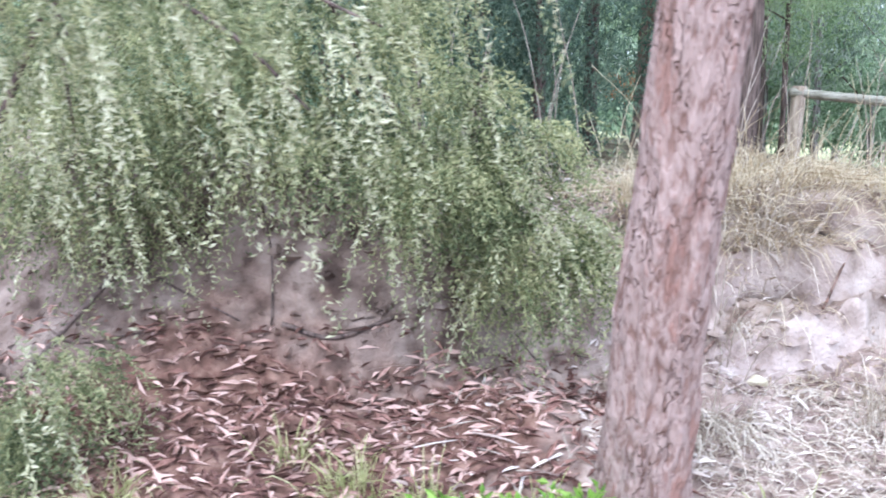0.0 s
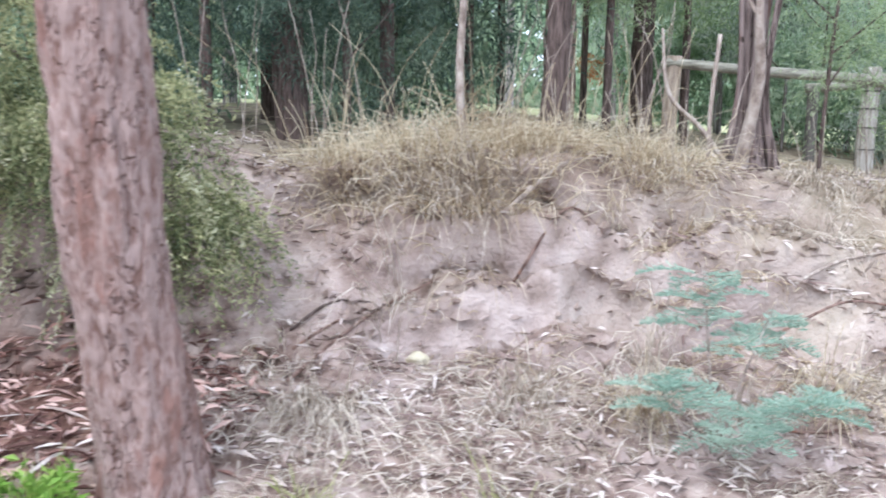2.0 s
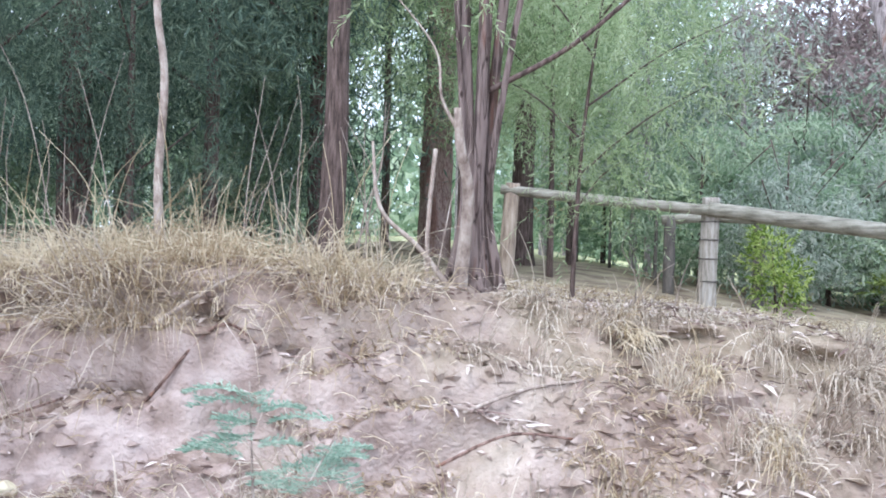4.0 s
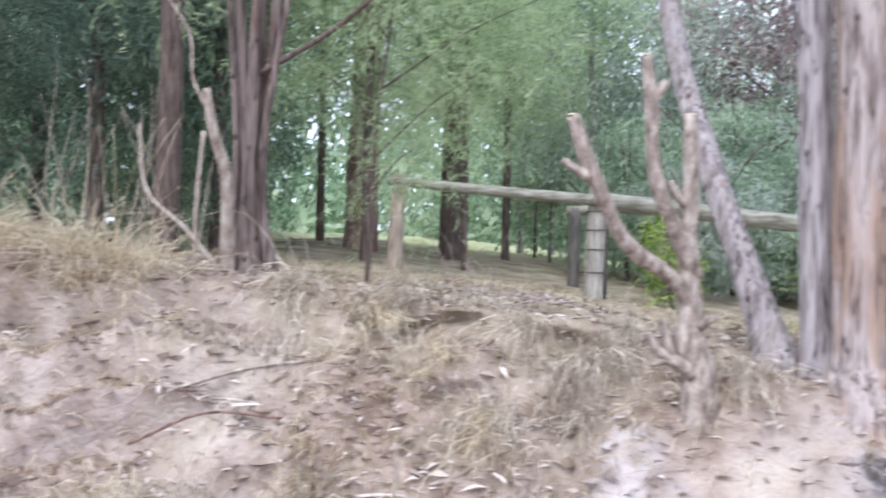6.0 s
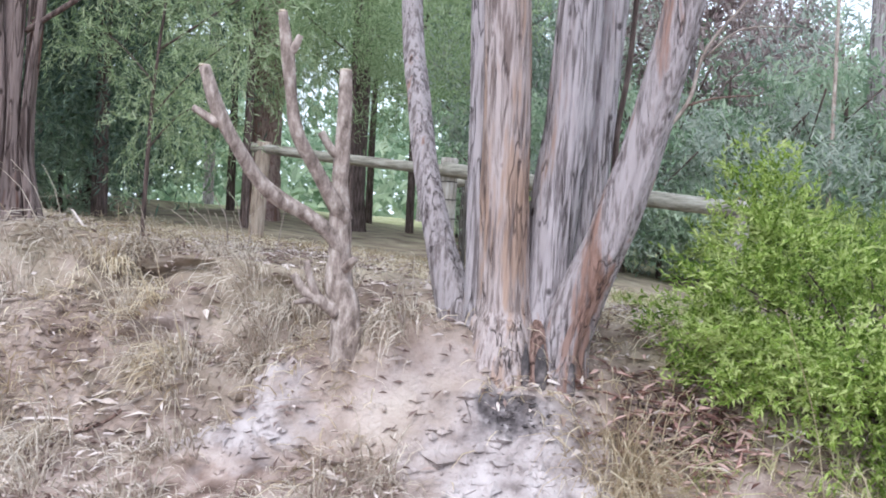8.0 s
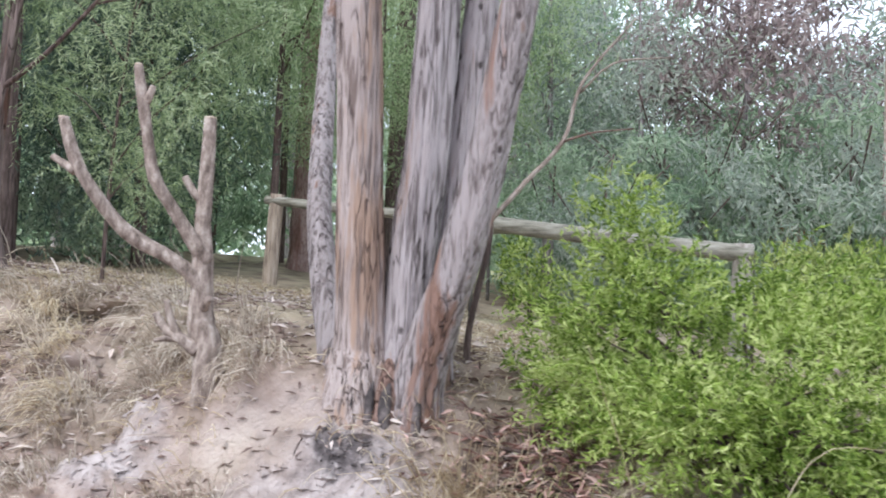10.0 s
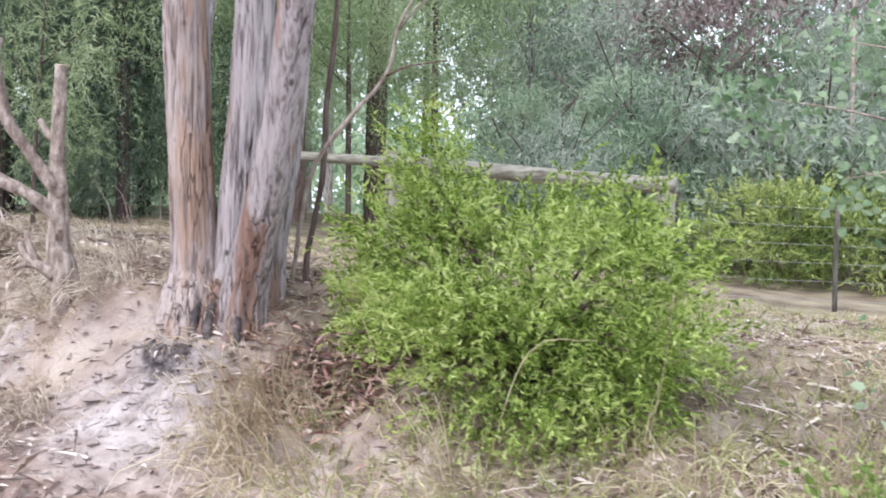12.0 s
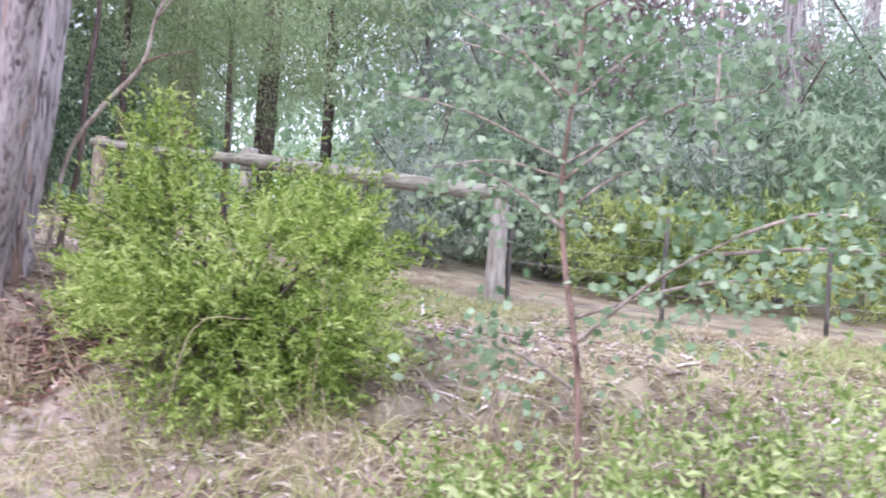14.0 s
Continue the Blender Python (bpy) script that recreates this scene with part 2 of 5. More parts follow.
def ground_material():
    """Bare pinkish sand on the steep face, brown litter and thin dry grass on the flat, pale ash on the mounds, painted
    shade under the shrubs.
    """
    m = bpy.data.materials.new("ground_soil")
    m.use_nodes = True
    n, l = m.node_tree.nodes, m.node_tree.links
    bsdf = n["Principled BSDF"]
    geo = n.new("ShaderNodeNewGeometry")

    def tex(scale, detail=6):
        t = n.new("ShaderNodeTexNoise")
        t.inputs["Scale"].default_value, t.inputs["Detail"].default_value = scale, detail
        l.new(geo.outputs["Position"], t.inputs["Vector"])
        return t.outputs["Fac"]

    def ramp(src, stops):
        r = n.new("ShaderNodeValToRGB")
        e = r.color_ramp.elements
        while len(e) < len(stops):
            e.new(0.5)
        for i, (p, c) in enumerate(stops):
            e[i].position = p
        for i, (p, c) in enumerate(stops):
            e[i].color = (*c, 1)
        l.new(src, r.inputs[0])
        return r.outputs[0]

    def math_node(op, a, b=None, c=None):
        k = n.new("ShaderNodeMath")
        k.operation = op
        for i, v in enumerate((a, b, c)):
            if v is None:
                continue
            if isinstance(v, (int, float)):
                k.inputs[i].default_value = v
            else:
                l.new(v, k.inputs[i])
        return k.outputs[0]

    def mixc(f, a, b):
        k = n.new("ShaderNodeMix")
        k.data_type = "RGBA"
        l.new(f, k.inputs["Factor"])
        l.new(a, k.inputs[6])
        l.new(b, k.inputs[7])
        return k.outputs[2]

    def near(p, radius, soft):
        d = n.new("ShaderNodeVectorMath")
        d.operation = "DISTANCE"
        l.new(geo.outputs["Position"], d.inputs[0])
        d.inputs[1].default_value = p
        v = math_node("MULTIPLY_ADD", tex(6, 4), 0.5, d.outputs["Value"])
        v = math_node("SUBTRACT", radius + 0.25, v)
        k = math_node("DIVIDE", v, soft)
        c = n.new("ShaderNodeClamp")
        l.new(k, c.inputs[0])
        return c.outputs[0]

    sand = ramp(tex(5.5, 8), [(0.3, (0.20, 0.147, 0.128)), (0.43, (0.365, 0.286, 0.262)), (0.56, (0.495, 0.405, 0.378)), (0.75, (0.605, 0.52, 0.49))])
    litter = ramp(tex(9, 8), [(0.32, (0.10, 0.066, 0.054)), (0.45, (0.225, 0.16, 0.135)), (0.58, (0.365, 0.283, 0.245)), (0.75, (0.505, 0.418, 0.375))])
    straw = ramp(tex(3, 8), [(0.32, (0.15, 0.115, 0.085)), (0.5, (0.29, 0.24, 0.175)), (0.7, (0.40, 0.36, 0.25))])
    red = ramp(tex(14, 8), [(0.3, (0.07, 0.04, 0.03)), (0.5, (0.17, 0.095, 0.075)), (0.7, (0.30, 0.19, 0.15))])
    # Soil darkened to carry the shrubs' shade in its colour.
    shade_tinted_soil = ramp(tex(7, 8), [(0.34, (0.075, 0.053, 0.045)), (0.44, (0.16, 0.118, 0.10)), (0.56, (0.225, 0.172, 0.15)), (0.7, (0.30, 0.24, 0.21))])
    ash = ramp(tex(8, 8), [(0.32, (0.20, 0.165, 0.155)), (0.44, (0.36, 0.31, 0.295)), (0.6, (0.49, 0.435, 0.42))])
    litter_dark = ramp(tex(12, 8), [(0.32, (0.06, 0.042, 0.036)), (0.5, (0.15, 0.108, 0.09)), (0.7, (0.28, 0.21, 0.18))])
    soot = ramp(tex(22, 8), [(0.35, (0.05, 0.043, 0.043)), (0.55, (0.15, 0.13, 0.13)), (0.7, (0.42, 0.38, 0.37))])
    sep = n.new("ShaderNodeSeparateXYZ")
    l.new(geo.outputs["Position"], sep.inputs[0])
    nrm = n.new("ShaderNodeSeparateXYZ")
    l.new(geo.outputs["True Normal"], nrm.inputs[0])
    big = tex(1.6, 5)
    steep = math_node("SUBTRACT", 1.0, nrm.outputs[2])
    steep = math_node("MULTIPLY_ADD", steep, 1.5, math_node("MULTIPLY_ADD", big, 3.0, -1.68))
    ck = n.new("ShaderNodeClamp")
    l.new(steep, ck.inputs[0])
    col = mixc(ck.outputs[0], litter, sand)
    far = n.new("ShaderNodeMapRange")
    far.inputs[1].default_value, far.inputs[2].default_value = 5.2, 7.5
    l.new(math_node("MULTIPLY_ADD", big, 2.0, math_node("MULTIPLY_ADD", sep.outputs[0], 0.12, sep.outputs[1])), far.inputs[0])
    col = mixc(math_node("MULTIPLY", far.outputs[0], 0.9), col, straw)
    # Shade beneath the drooping shrubs, painted as two dark patches on the bank.
    col = mixc(near((-0.9, 4.6, 0.8), 1.5, 0.3), col, shade_tinted_soil)
    col = mixc(near((-2.4, 4.4, 0.7), 1.4, 0.3), col, shade_tinted_soil)
    col = mixc(near((-1.0, 3.0, 0.2), 1.25, 0.35), col, red)
    col = mixc(near((0.1, 3.45, 0.3), 0.55, 0.25), col, red)
    col = mixc(near((6.35, 4.02, 0.30), 0.58, 0.3), col, ash)
    col = mixc(near((6.27, 4.29, 0.36), 0.14, 0.10), col, soot)
    field = ramp(tex(2, 6), [(0.35, (0.30, 0.31, 0.16)), (0.6, (0.50, 0.49, 0.29)), (0.75, (0.58, 0.56, 0.38))])
    lawn = n.new("ShaderNodeMapRange")
    lawn.inputs[1].default_value, lawn.inputs[2].default_value = 15.0, 19.0
    l.new(math_node("MULTIPLY_ADD", big, 2.0, sep.outputs[1]), lawn.inputs[0])
    col = mixc(lawn.outputs[0], col, field)
    col = mixc(near((5.15, 4.16, 0.36), 0.33, 0.14), col, ash)
    col = mixc(near((7.2, 3.75, 0.0), 0.62, 0.35), col, sand)
    col = mixc(near((6.98, 4.55, 0.36), 0.40, 0.3), col, litter_dark)
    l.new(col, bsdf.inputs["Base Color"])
    bsdf.inputs["Roughness"].default_value = 0.95
    bsdf.inputs["Specular IOR Level"].default_value = 0.1
    bp = n.new("ShaderNodeBump")
    bp.inputs["Strength"].default_value, bp.inputs["Distance"].default_value = 1.0, 0.03
    l.new(math_node("ADD", tex(11, 8), math_node("MULTIPLY", tex(45, 4), 0.5)), bp.inputs["Height"])
    l.new(bp.outputs[0], bsdf.inputs["Normal"])
    return m


soil = ground_material()

# ---- mesh helpers ----
rng = np.random.default_rng(7)


def value_noise(x, y, seed=0):
    """Smooth lattice noise in 0..1, for arrays."""
    x, y = np.asarray(x, float), np.asarray(y, float)
    xi, yi = np.floor(x).astype(np.int64), np.floor(y).astype(np.int64)
    fx, fy = x - xi, y - yi
    fx, fy = fx * fx * (3 - 2 * fx), fy * fy * (3 - 2 * fy)

    def h(a, b):
        k = (a * 374761393 + b * 668265263 + seed * 69069) & 0x7FFFFFFF
        k = ((k ^ (k >> 13)) * 1274126177) & 0x7FFFFFFF
        return ((k ^ (k >> 16)) & 0xFFFF) / 65535.0

    return (h(xi, yi) * (1 - fx) + h(xi + 1, yi) * fx) * (1 - fy) + (h(xi, yi + 1) * (1 - fx) + h(xi + 1, yi + 1) * fx) * fy


def fractal(x, y, octaves=4, seed=0):
    total, amp = 0.0, 0.5
    for k in range(octaves):
        total = total + amp * (value_noise(x * 2 ** k, y * 2 ** k, seed + k) - 0.5)
        amp *= 0.5
    return total


def make_mesh(name, verts, faces, smooth=False):
    """faces: an (n, k) array with k alike, or a list of such arrays."""
    me = bpy.data.meshes.new(name)
    groups = faces if isinstance(faces, list) else [faces]
    verts = np.asarray(verts, np.float32)
    me.vertices.add(len(verts))
    me.vertices.foreach_set("co", verts.ravel())
    loops = np.concatenate([np.asarray(g).ravel() for g in groups]).astype(np.int32)
    sizes = np.concatenate([np.full(len(g), np.asarray(g).shape[1]) for g in groups]).astype(np.int32)
    starts = np.concatenate([[0], np.cumsum(sizes)[:-1]]).astype(np.int32)
    me.loops.add(len(loops))
    me.loops.foreach_set("vertex_index", loops)
    me.polygons.add(len(sizes))
    me.polygons.foreach_set("loop_start", starts)
    me.polygons.foreach_set("use_smooth", np.full(len(sizes), smooth))
    me.update(calc_edges=True)
    me.validate()
    return me


def thing(name, base, label, category, group="", kind=""):
    """An Empty at the base of a thing; its parts follow."""
    ob = new(name)
    ob.location = base
    ob.empty_display_size = 0.1
    return tagged(ob, label, category, group, kind)


def part(name, data, material, parent, label=""):
    """Links (verts, faces, smooth) in world coordinates as one mesh under a thing or a part."""
    verts, faces, smooth = data
    origin = Vector((0, 0, 0))
    p = parent
    while p is not None:
        origin += p.location
        p = p.parent
    me = make_mesh(name, np.asarray(verts, float) - np.array(origin), faces, smooth)
    me.materials.append(material)
    ob = new(name, me)
    ob.parent = parent
    if label:
        tagged(ob, label)
    if name in ("hanging_spray", "foliage", "grass", "crown", "foliage"):
        tagged(ob, kind="stuff")
    return ob


def join(items):
    vs, tri, quad, off = [], [], [], 0
    smooth = items[0][2]
    for v, f, _ in items:
        vs.append(v)
        for g in (f if isinstance(f, list) else [f]):
            g = np.asarray(g)
            (tri if g.shape[1] == 3 else quad).append(g + off)
        off += len(v)
    faces = []
    if quad:
        faces.append(np.concatenate(quad))
    if tri:
        faces.append(np.concatenate(tri))
    return np.concatenate(vs), faces, smooth


def smooth_path(points, step):
    """Catmull-Rom through (x, y, z, r) points, sampled about every step metres."""
    p = np.array(points, float)
    p = np.vstack([2 * p[0] - p[1], p, 2 * p[-1] - p[-2]])
    out = []
    for i in range(1, len(p) - 2):
        n = max(2, int(np.linalg.norm(p[i + 1, :3] - p[i, :3]) / step))
        t = np.linspace(0, 1, n, endpoint=False)[:, None]
        out.append(0.5 * (2 * p[i] + (p[i + 1] - p[i - 1]) * t + (2 * p[i - 1] - 5 * p[i] + 4 * p[i + 1] - p[i + 2]) * t ** 2
                          + (3 * p[i] - p[i - 1] - 3 * p[i + 1] + p[i + 2]) * t ** 3))
    out.append(p[-2][None])
    return np.concatenate(out)


def tube(points, sides=10, step=0.08, ridges=0.0, ridge_n=14, knots=0.0, seed=0, smooth=True, cap=True, long=1.6):
    """A limb along (x, y, z, r) points; ridges: depth of the bark's lengthwise furrows as a share of the radius."""
    path = smooth_path(points, step)
    c, r = path[:, :3], np.maximum(path[:, 3], 0.0015)
    tan = np.gradient(c, axis=0)
    tan /= np.linalg.norm(tan, axis=1)[:, None] + 1e-9
    ref = np.where(np.abs(tan[:, 2:3]) > 0.95, np.array([[1.0, 0, 0]]), np.array([[0, 0, 1.0]]))
    if abs(tan[:, 2]).mean() > 0.5:
        ref = np.tile(np.array([[1.0, 0, 0]]), (len(c), 1))
    u = np.cross(tan, ref)
    u /= np.linalg.norm(u, axis=1)[:, None] + 1e-9
    w = np.cross(tan, u)
    a = np.linspace(0, 2 * np.pi, sides, endpoint=False)
    run = np.concatenate([[0], np.cumsum(np.linalg.norm(np.diff(c, axis=0), axis=1))])
    ang, along = np.meshgrid(a, run)
    shape = np.ones_like(ang)
    if ridges:
        wob = fractal(along * 2.2, ang * 0 + seed, 2, seed) * 2.5
        circ = (ang + wob * 0.35) / (2 * np.pi) * ridge_n
        wave = value_noise(np.mod(circ, ridge_n), along * long, seed) - 0.5
        fine = value_noise(np.mod(circ, ridge_n) * 2.7, along * long * 4, seed + 9) - 0.5
        shape += ridges * (1.6 * wave + 0.9 * fine)
    if knots:
        shape += knots * (value_noise(np.cos(ang) * 1.5 + seed, along * 4 + np.sin(ang) * 1.5, seed + 5) - 0.5)
    rr = r[:, None] * shape
    v = c[:, None] + rr[..., None] * (np.cos(ang)[..., None] * u[:, None] + np.sin(ang)[..., None] * w[:, None])
    n = len(c)
    i = np.arange(n - 1)[:, None] * sides
    j = np.arange(sides)[None]
    k = (j + 1) % sides
    quads = np.stack([i + j, i + k, i + sides + k, i + sides + j], -1).reshape(-1, 4)
    v = v.reshape(-1, 3)
    faces = [quads]
    if cap:
        v = np.vstack([v, c[0], c[-1]])
        jj = np.arange(sides)
        kk = (jj + 1) % sides
        e = (n - 1) * sides
        faces.append(np.vstack([np.stack([kk, jj, np.full(sides, n * sides)], -1), np.stack([e + jj, e + kk, np.full(sides, n * sides + 1)], -1)]))
    return v, faces, smooth


def unit(v):
    return v / (np.linalg.norm(v, axis=-1, keepdims=True) + 1e-9)


def leaves(pos, way, length, width, twist=None, fold=0.25, shape=0.45):
    """Folded pointed leaves: base, two shoulders and a tip each; way is the direction in which each one grows."""
    n = len(pos)
    way = unit(way)
    side = unit(np.cross(way, unit(rng.normal(size=(n, 3)))) if twist is None else np.cross(way, twist))
    up = np.cross(side, way)
    length = np.broadcast_to(length, n)[:, None]
    width = np.broadcast_to(width, n)[:, None]
    mid = pos + way * length * shape
    a = mid + side * width / 2 + up * width * fold
    b = mid - side * width / 2 + up * width * fold
    tip = pos + way * length - up * width * 0.3
    v = np.stack([pos, a, tip, b], 1).reshape(-1, 3)
    return v, np.arange(4 * n).reshape(-1, 4), False


def round_leaves(pos, way, length, width):
    """Broad rounded leaves with six corners each."""
    n = len(pos)
    way = unit(way)
    side = unit(np.cross(way, unit(rng.normal(size=(n, 3)))))
    up = np.cross(side, way)
    length = np.broadcast_to(length, n)[:, None]
    width = np.broadcast_to(width, n)[:, None]
    rows = []
    for along, across, lift in ((0, 0, 0), (0.25, 0.46, 0.10), (0.68, 0.44, 0.08), (1, 0, -0.1), (0.68, -0.44, 0.08), (0.25, -0.46, 0.10)):
        rows.append(pos + way * length * along + side * width * across + up * width * lift)
    return np.stack(rows, 1).reshape(-1, 3), np.arange(6 * n).reshape(-1, 6), False


def blades(pos, way, length, width, droop=0.5):
    """Grass blades: a narrow strip of two quads and a tip, bending over."""
    n = len(pos)
    way = unit(way)
    length = np.broadcast_to(length, n)[:, None]
    width = np.broadcast_to(width, n)[:, None]
    droop = np.broadcast_to(droop, n)[:, None]
    side = unit(np.cross(way, np.array([0, 0, 1.0])) + rng.normal(size=(n, 3)) * 0.4)
    flat = way * np.array([1, 1, 0.0])
    down = np.array([0, 0, -1.0])
    p1 = pos + way * length * 0.4
    p2 = pos + way * length * 0.72 + (down * 0.25 + flat * 0.2) * droop * length
    p3 = pos + way * length * 0.95 + (down * 0.75 + flat * 0.35) * droop * length
    h = side * width / 2
    v = np.stack([pos - h, pos + h, p1 - h, p1 + h, p2 - h * 0.7, p2 + h * 0.7, p3], 1).reshape(-1, 3)
    o = np.arange(n)[:, None] * 7
    quads = np.concatenate([o + [[0, 1, 3, 2]], o + [[2, 3, 5, 4]]])
    return v, [quads, o + [[4, 5, 6]]], False


def sprays(roots, way, length, count, leaf, width, droop=0.6, spread=0.9):
    """Leafy twigs: from each root a drooping stem with leaves along it on all sides."""
    n = len(roots)
    way = unit(way)
    length = np.broadcast_to(length, n)
    t = np.linspace(0.08, 1, count)[None, :, None]
    L = length[:, None, None]
    p = roots[:, None] + way[:, None] * L * t + np.array([0, 0, -1.0]) * droop * L * t ** 2
    d = unit(way[:, None] + np.array([0, 0, -2.0]) * droop * t)
    out = unit(rng.normal(size=(n, count, 3)))
    g = unit(d + out * spread)
    size = leaf * (0.7 + 0.6 * rng.random((n, count)))
    v, f, s = leaves(p.reshape(-1, 3), g.reshape(-1, 3), size.ravel(), (size * width).ravel())
    return v, f, s


# ---- ground ----
X_FACE = [-30, 0, 0.8, 1.35, 2.1, 2.7, 3.4, 4.2, 5.0, 5.8, 6.5, 7.2, 8.0, 10, 30]
Y_FOOT = [3.9, 3.79, 3.97, 3.68, 3.94, 3.92, 3.92, 4.16, 4.13, 4.0, 4.0, 4.09, 3.82, 3.5, 3.5]
Y_TOP = [4.35, 4.41, 4.81, 4.82, 4.66, 5.03, 5.29, 5.39, 5.18, 5.08, 5.02, 5.01, 5.27, 5.59, 5.6]
Z_FOOT = [0.3, 0.26, 0.26, 0.21, 0.22, 0.14, 0.16, 0.1, 0.11, 0.13, 0.07, -0.06, -0.04, -0.1, -0.5]
Z_TOP = [1.35, 1.22, 1.0, 1.1, 1.12, 1.06, 1.01, 0.92, 0.87, 0.78, 0.69, 0.61, 0.48, 0.36, 0.1]


def bump_at(x, y, cx, cy, sx, sy):
    return np.exp(-(((x - cx) / sx) ** 2 + ((y - cy) / sy) ** 2))


def face_share(x, y):
    """0 at the foot of the bank, 1 on its crest."""
    y0, y1 = np.interp(x, X_FACE, Y_FOOT), np.interp(x, X_FACE, Y_TOP)
    return np.clip((y + fractal(x * 1.3, y * 0.4, 3, 3) * 0.35 - y0) / (y1 - y0), 0, 1)


def undercut(x, y):
    """How far the eroded face is hollowed back beneath its grassy lip and along smaller ledges."""
    x, y = np.asarray(x, float), np.asarray(y, float)
    t = face_share(x, y)
    reach = np.clip((x - 0.5) * 2, 0, 1) * np.clip((5.6 - x) * 2, 0, 1)
    lip = np.clip((value_noise(x * 2.1, x * 0 + 3, 61) - 0.3) * 3, 0, 1)
    wander = 0.80 + 0.12 * (value_noise(x * 1.7, x * 0, 62) - 0.5)
    deep = 0.25 * lip * np.exp(-((t - wander) / 0.085) ** 2)
    small = 0.16 * np.clip((value_noise(x * 2.9, y * 1.2, 63) - 0.5) * 4, 0, 1) * np.exp(-((t - 0.42 - 0.3 * (value_noise(x * 1.1, x * 0, 64) - 0.5)) / 0.07) ** 2)
    return reach * (deep + small)


def height(x, y):
    x, y = np.asarray(x, float), np.asarray(y, float)
    top = np.interp(x, X_FACE, Z_TOP)
    foot = np.interp(x, X_FACE, Z_FOOT)
    y0, y1 = np.interp(x, X_FACE, Y_FOOT), np.interp(x, X_FACE, Y_TOP)
    t = face_share(x, y)
    rise = 0.55 * t + 0.45 * t * t * (3 - 2 * t)
    q = rise * 3 + 1.5 * fractal(x * 1.9, y * 1.9, 3, 41)
    step = (np.floor(q) + np.clip((q - np.floor(q) - 0.62) / 0.3, 0, 1)) / 3 - 0.5 * fractal(x * 1.9, y * 1.9, 3, 41)
    broken = np.clip((value_noise(x * 1.2, y * 1.2, 45) - 0.35) * 4, 0, 1) * (0.6 + 0.4 * np.clip((x - 0.6) * 2, 0, 1)) * np.clip((6.5 - x) * 2, 0, 1)
    edge = np.clip(t * 8, 0, 1) * np.clip((1 - t) * 5, 0, 1)
    rise = rise + (step - rise) * 0.95 * broken * edge
    low = foot - 0.19 * np.clip(y0 - y, 0, 2.0)
    z = low + (top - low) * rise
    back = np.clip((y - y1) / 4.0, 0, 1)
    z = z - 0.10 * back * (x < 40) + 0.06 * np.clip(y - 8.8, 0, 4) + 0.008 * np.clip(y - 13, 0, 60)
    z = z + 0.28 * bump_at(x, y, 5.62, 4.5, 0.42, 0.22) + 0.21 * bump_at(x, y, 6.27, 4.52, 0.26, 0.15) + 0.07 * bump_at(x, y, 6.32, 4.12, 0.45, 0.26) + 0.03 * bump_at(x, y, 6.27, 4.31, 0.2, 0.12) + 0.16 * bump_at(x, y, 5.15, 4.24, 0.24, 0.17) + 0.05 * bump_at(x, y, 2.0, 5.0, 0.9, 0.3)
    face = np.clip(4 * t * (1 - t), 0, 1)
    z = z + fractal(x * 1.1, y * 1.1, 3, 11) * 0.10 * np.clip((y - 1.5) / 2, 0.2, 1)
    z = z + fractal(x * 4, y * 4, 4, 21) * (0.065 + 0.16 * face) * np.clip((9 - y) / 2, 0.3, 1)
    lump = np.clip(value_noise(x * 9, y * 9, 25) - 0.55, 0, 1) * np.clip((value_noise(x * 1.5, y * 1.5, 26) - 0.3) * 3, 0, 1)
    z = z + 0.10 * lump * np.clip((6.5 - y) / 1.0, 0, 1) * np.clip((y - 2.2) / 0.5, 0, 1)
    return z


def stretch_axis(lo, hi, step, limit):
    mid = np.arange(lo, hi, step)
    grow = [step * 1.25]
    while sum(grow) < limit:
        grow.append(grow[-1] * 1.22)
    g = np.cumsum(grow)
    return np.concatenate([lo - g[::-1], mid, mid[-1] + g])


def build_ground():
    xs, ys = stretch_axis(-3.2, 11.5, 0.034, 600), stretch_axis(3.2, 5.7, 0.02, 1)
    low, high = stretch_axis(1.6, float(ys[0]) - 0.03, 0.04, 600), stretch_axis(float(ys[-1]) + 0.03, 8.0, 0.05, 600)
    ys = np.concatenate([low[low < ys[0]], ys, high[high > ys[-1]]])
    gx, gy = np.meshgrid(xs, ys)
    v = np.stack([gx, gy + undercut(gx, gy), height(gx, gy)], -1).reshape(-1, 3)
    w = len(xs)
    i = np.arange(len(ys) - 1)[:, None] * w + np.arange(w - 1)[None]
    f = np.stack([i, i + 1, i + w + 1, i + w], -1).reshape(-1, 4)
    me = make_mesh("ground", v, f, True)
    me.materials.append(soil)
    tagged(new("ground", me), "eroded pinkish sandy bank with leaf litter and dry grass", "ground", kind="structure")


build_ground()


def on(x, y, lift=0.0):
    return (x, y, float(height(x, y)) + lift)


# ---- trees and trunks near the path ----


def limb_crown(centre, size, n, leaf, width, clumps=40, hang=0.5):
    """A crown of leaf clumps round centre, uneven, with gaps."""
    c = rng.normal(size=(clumps, 3))
    c = unit(c) * rng.random((clumps, 1)) ** 0.4 * np.array(size) + np.array(centre)
    which = rng.integers(0, clumps, n)
    spread = np.array(size) * (0.07 + 0.09 * rng.random((clumps, 1)))[which] * np.array([1.25, 1.25, 0.8])
    pos = c[which] + rng.normal(size=(n, 3)) * spread
    way = rng.normal(size=(n, 3)) + np.array([0, 0, -hang])
    size_l = leaf * (0.6 + 0.8 * rng.random(n))
    return leaves(pos, way, size_l, size_l * width)


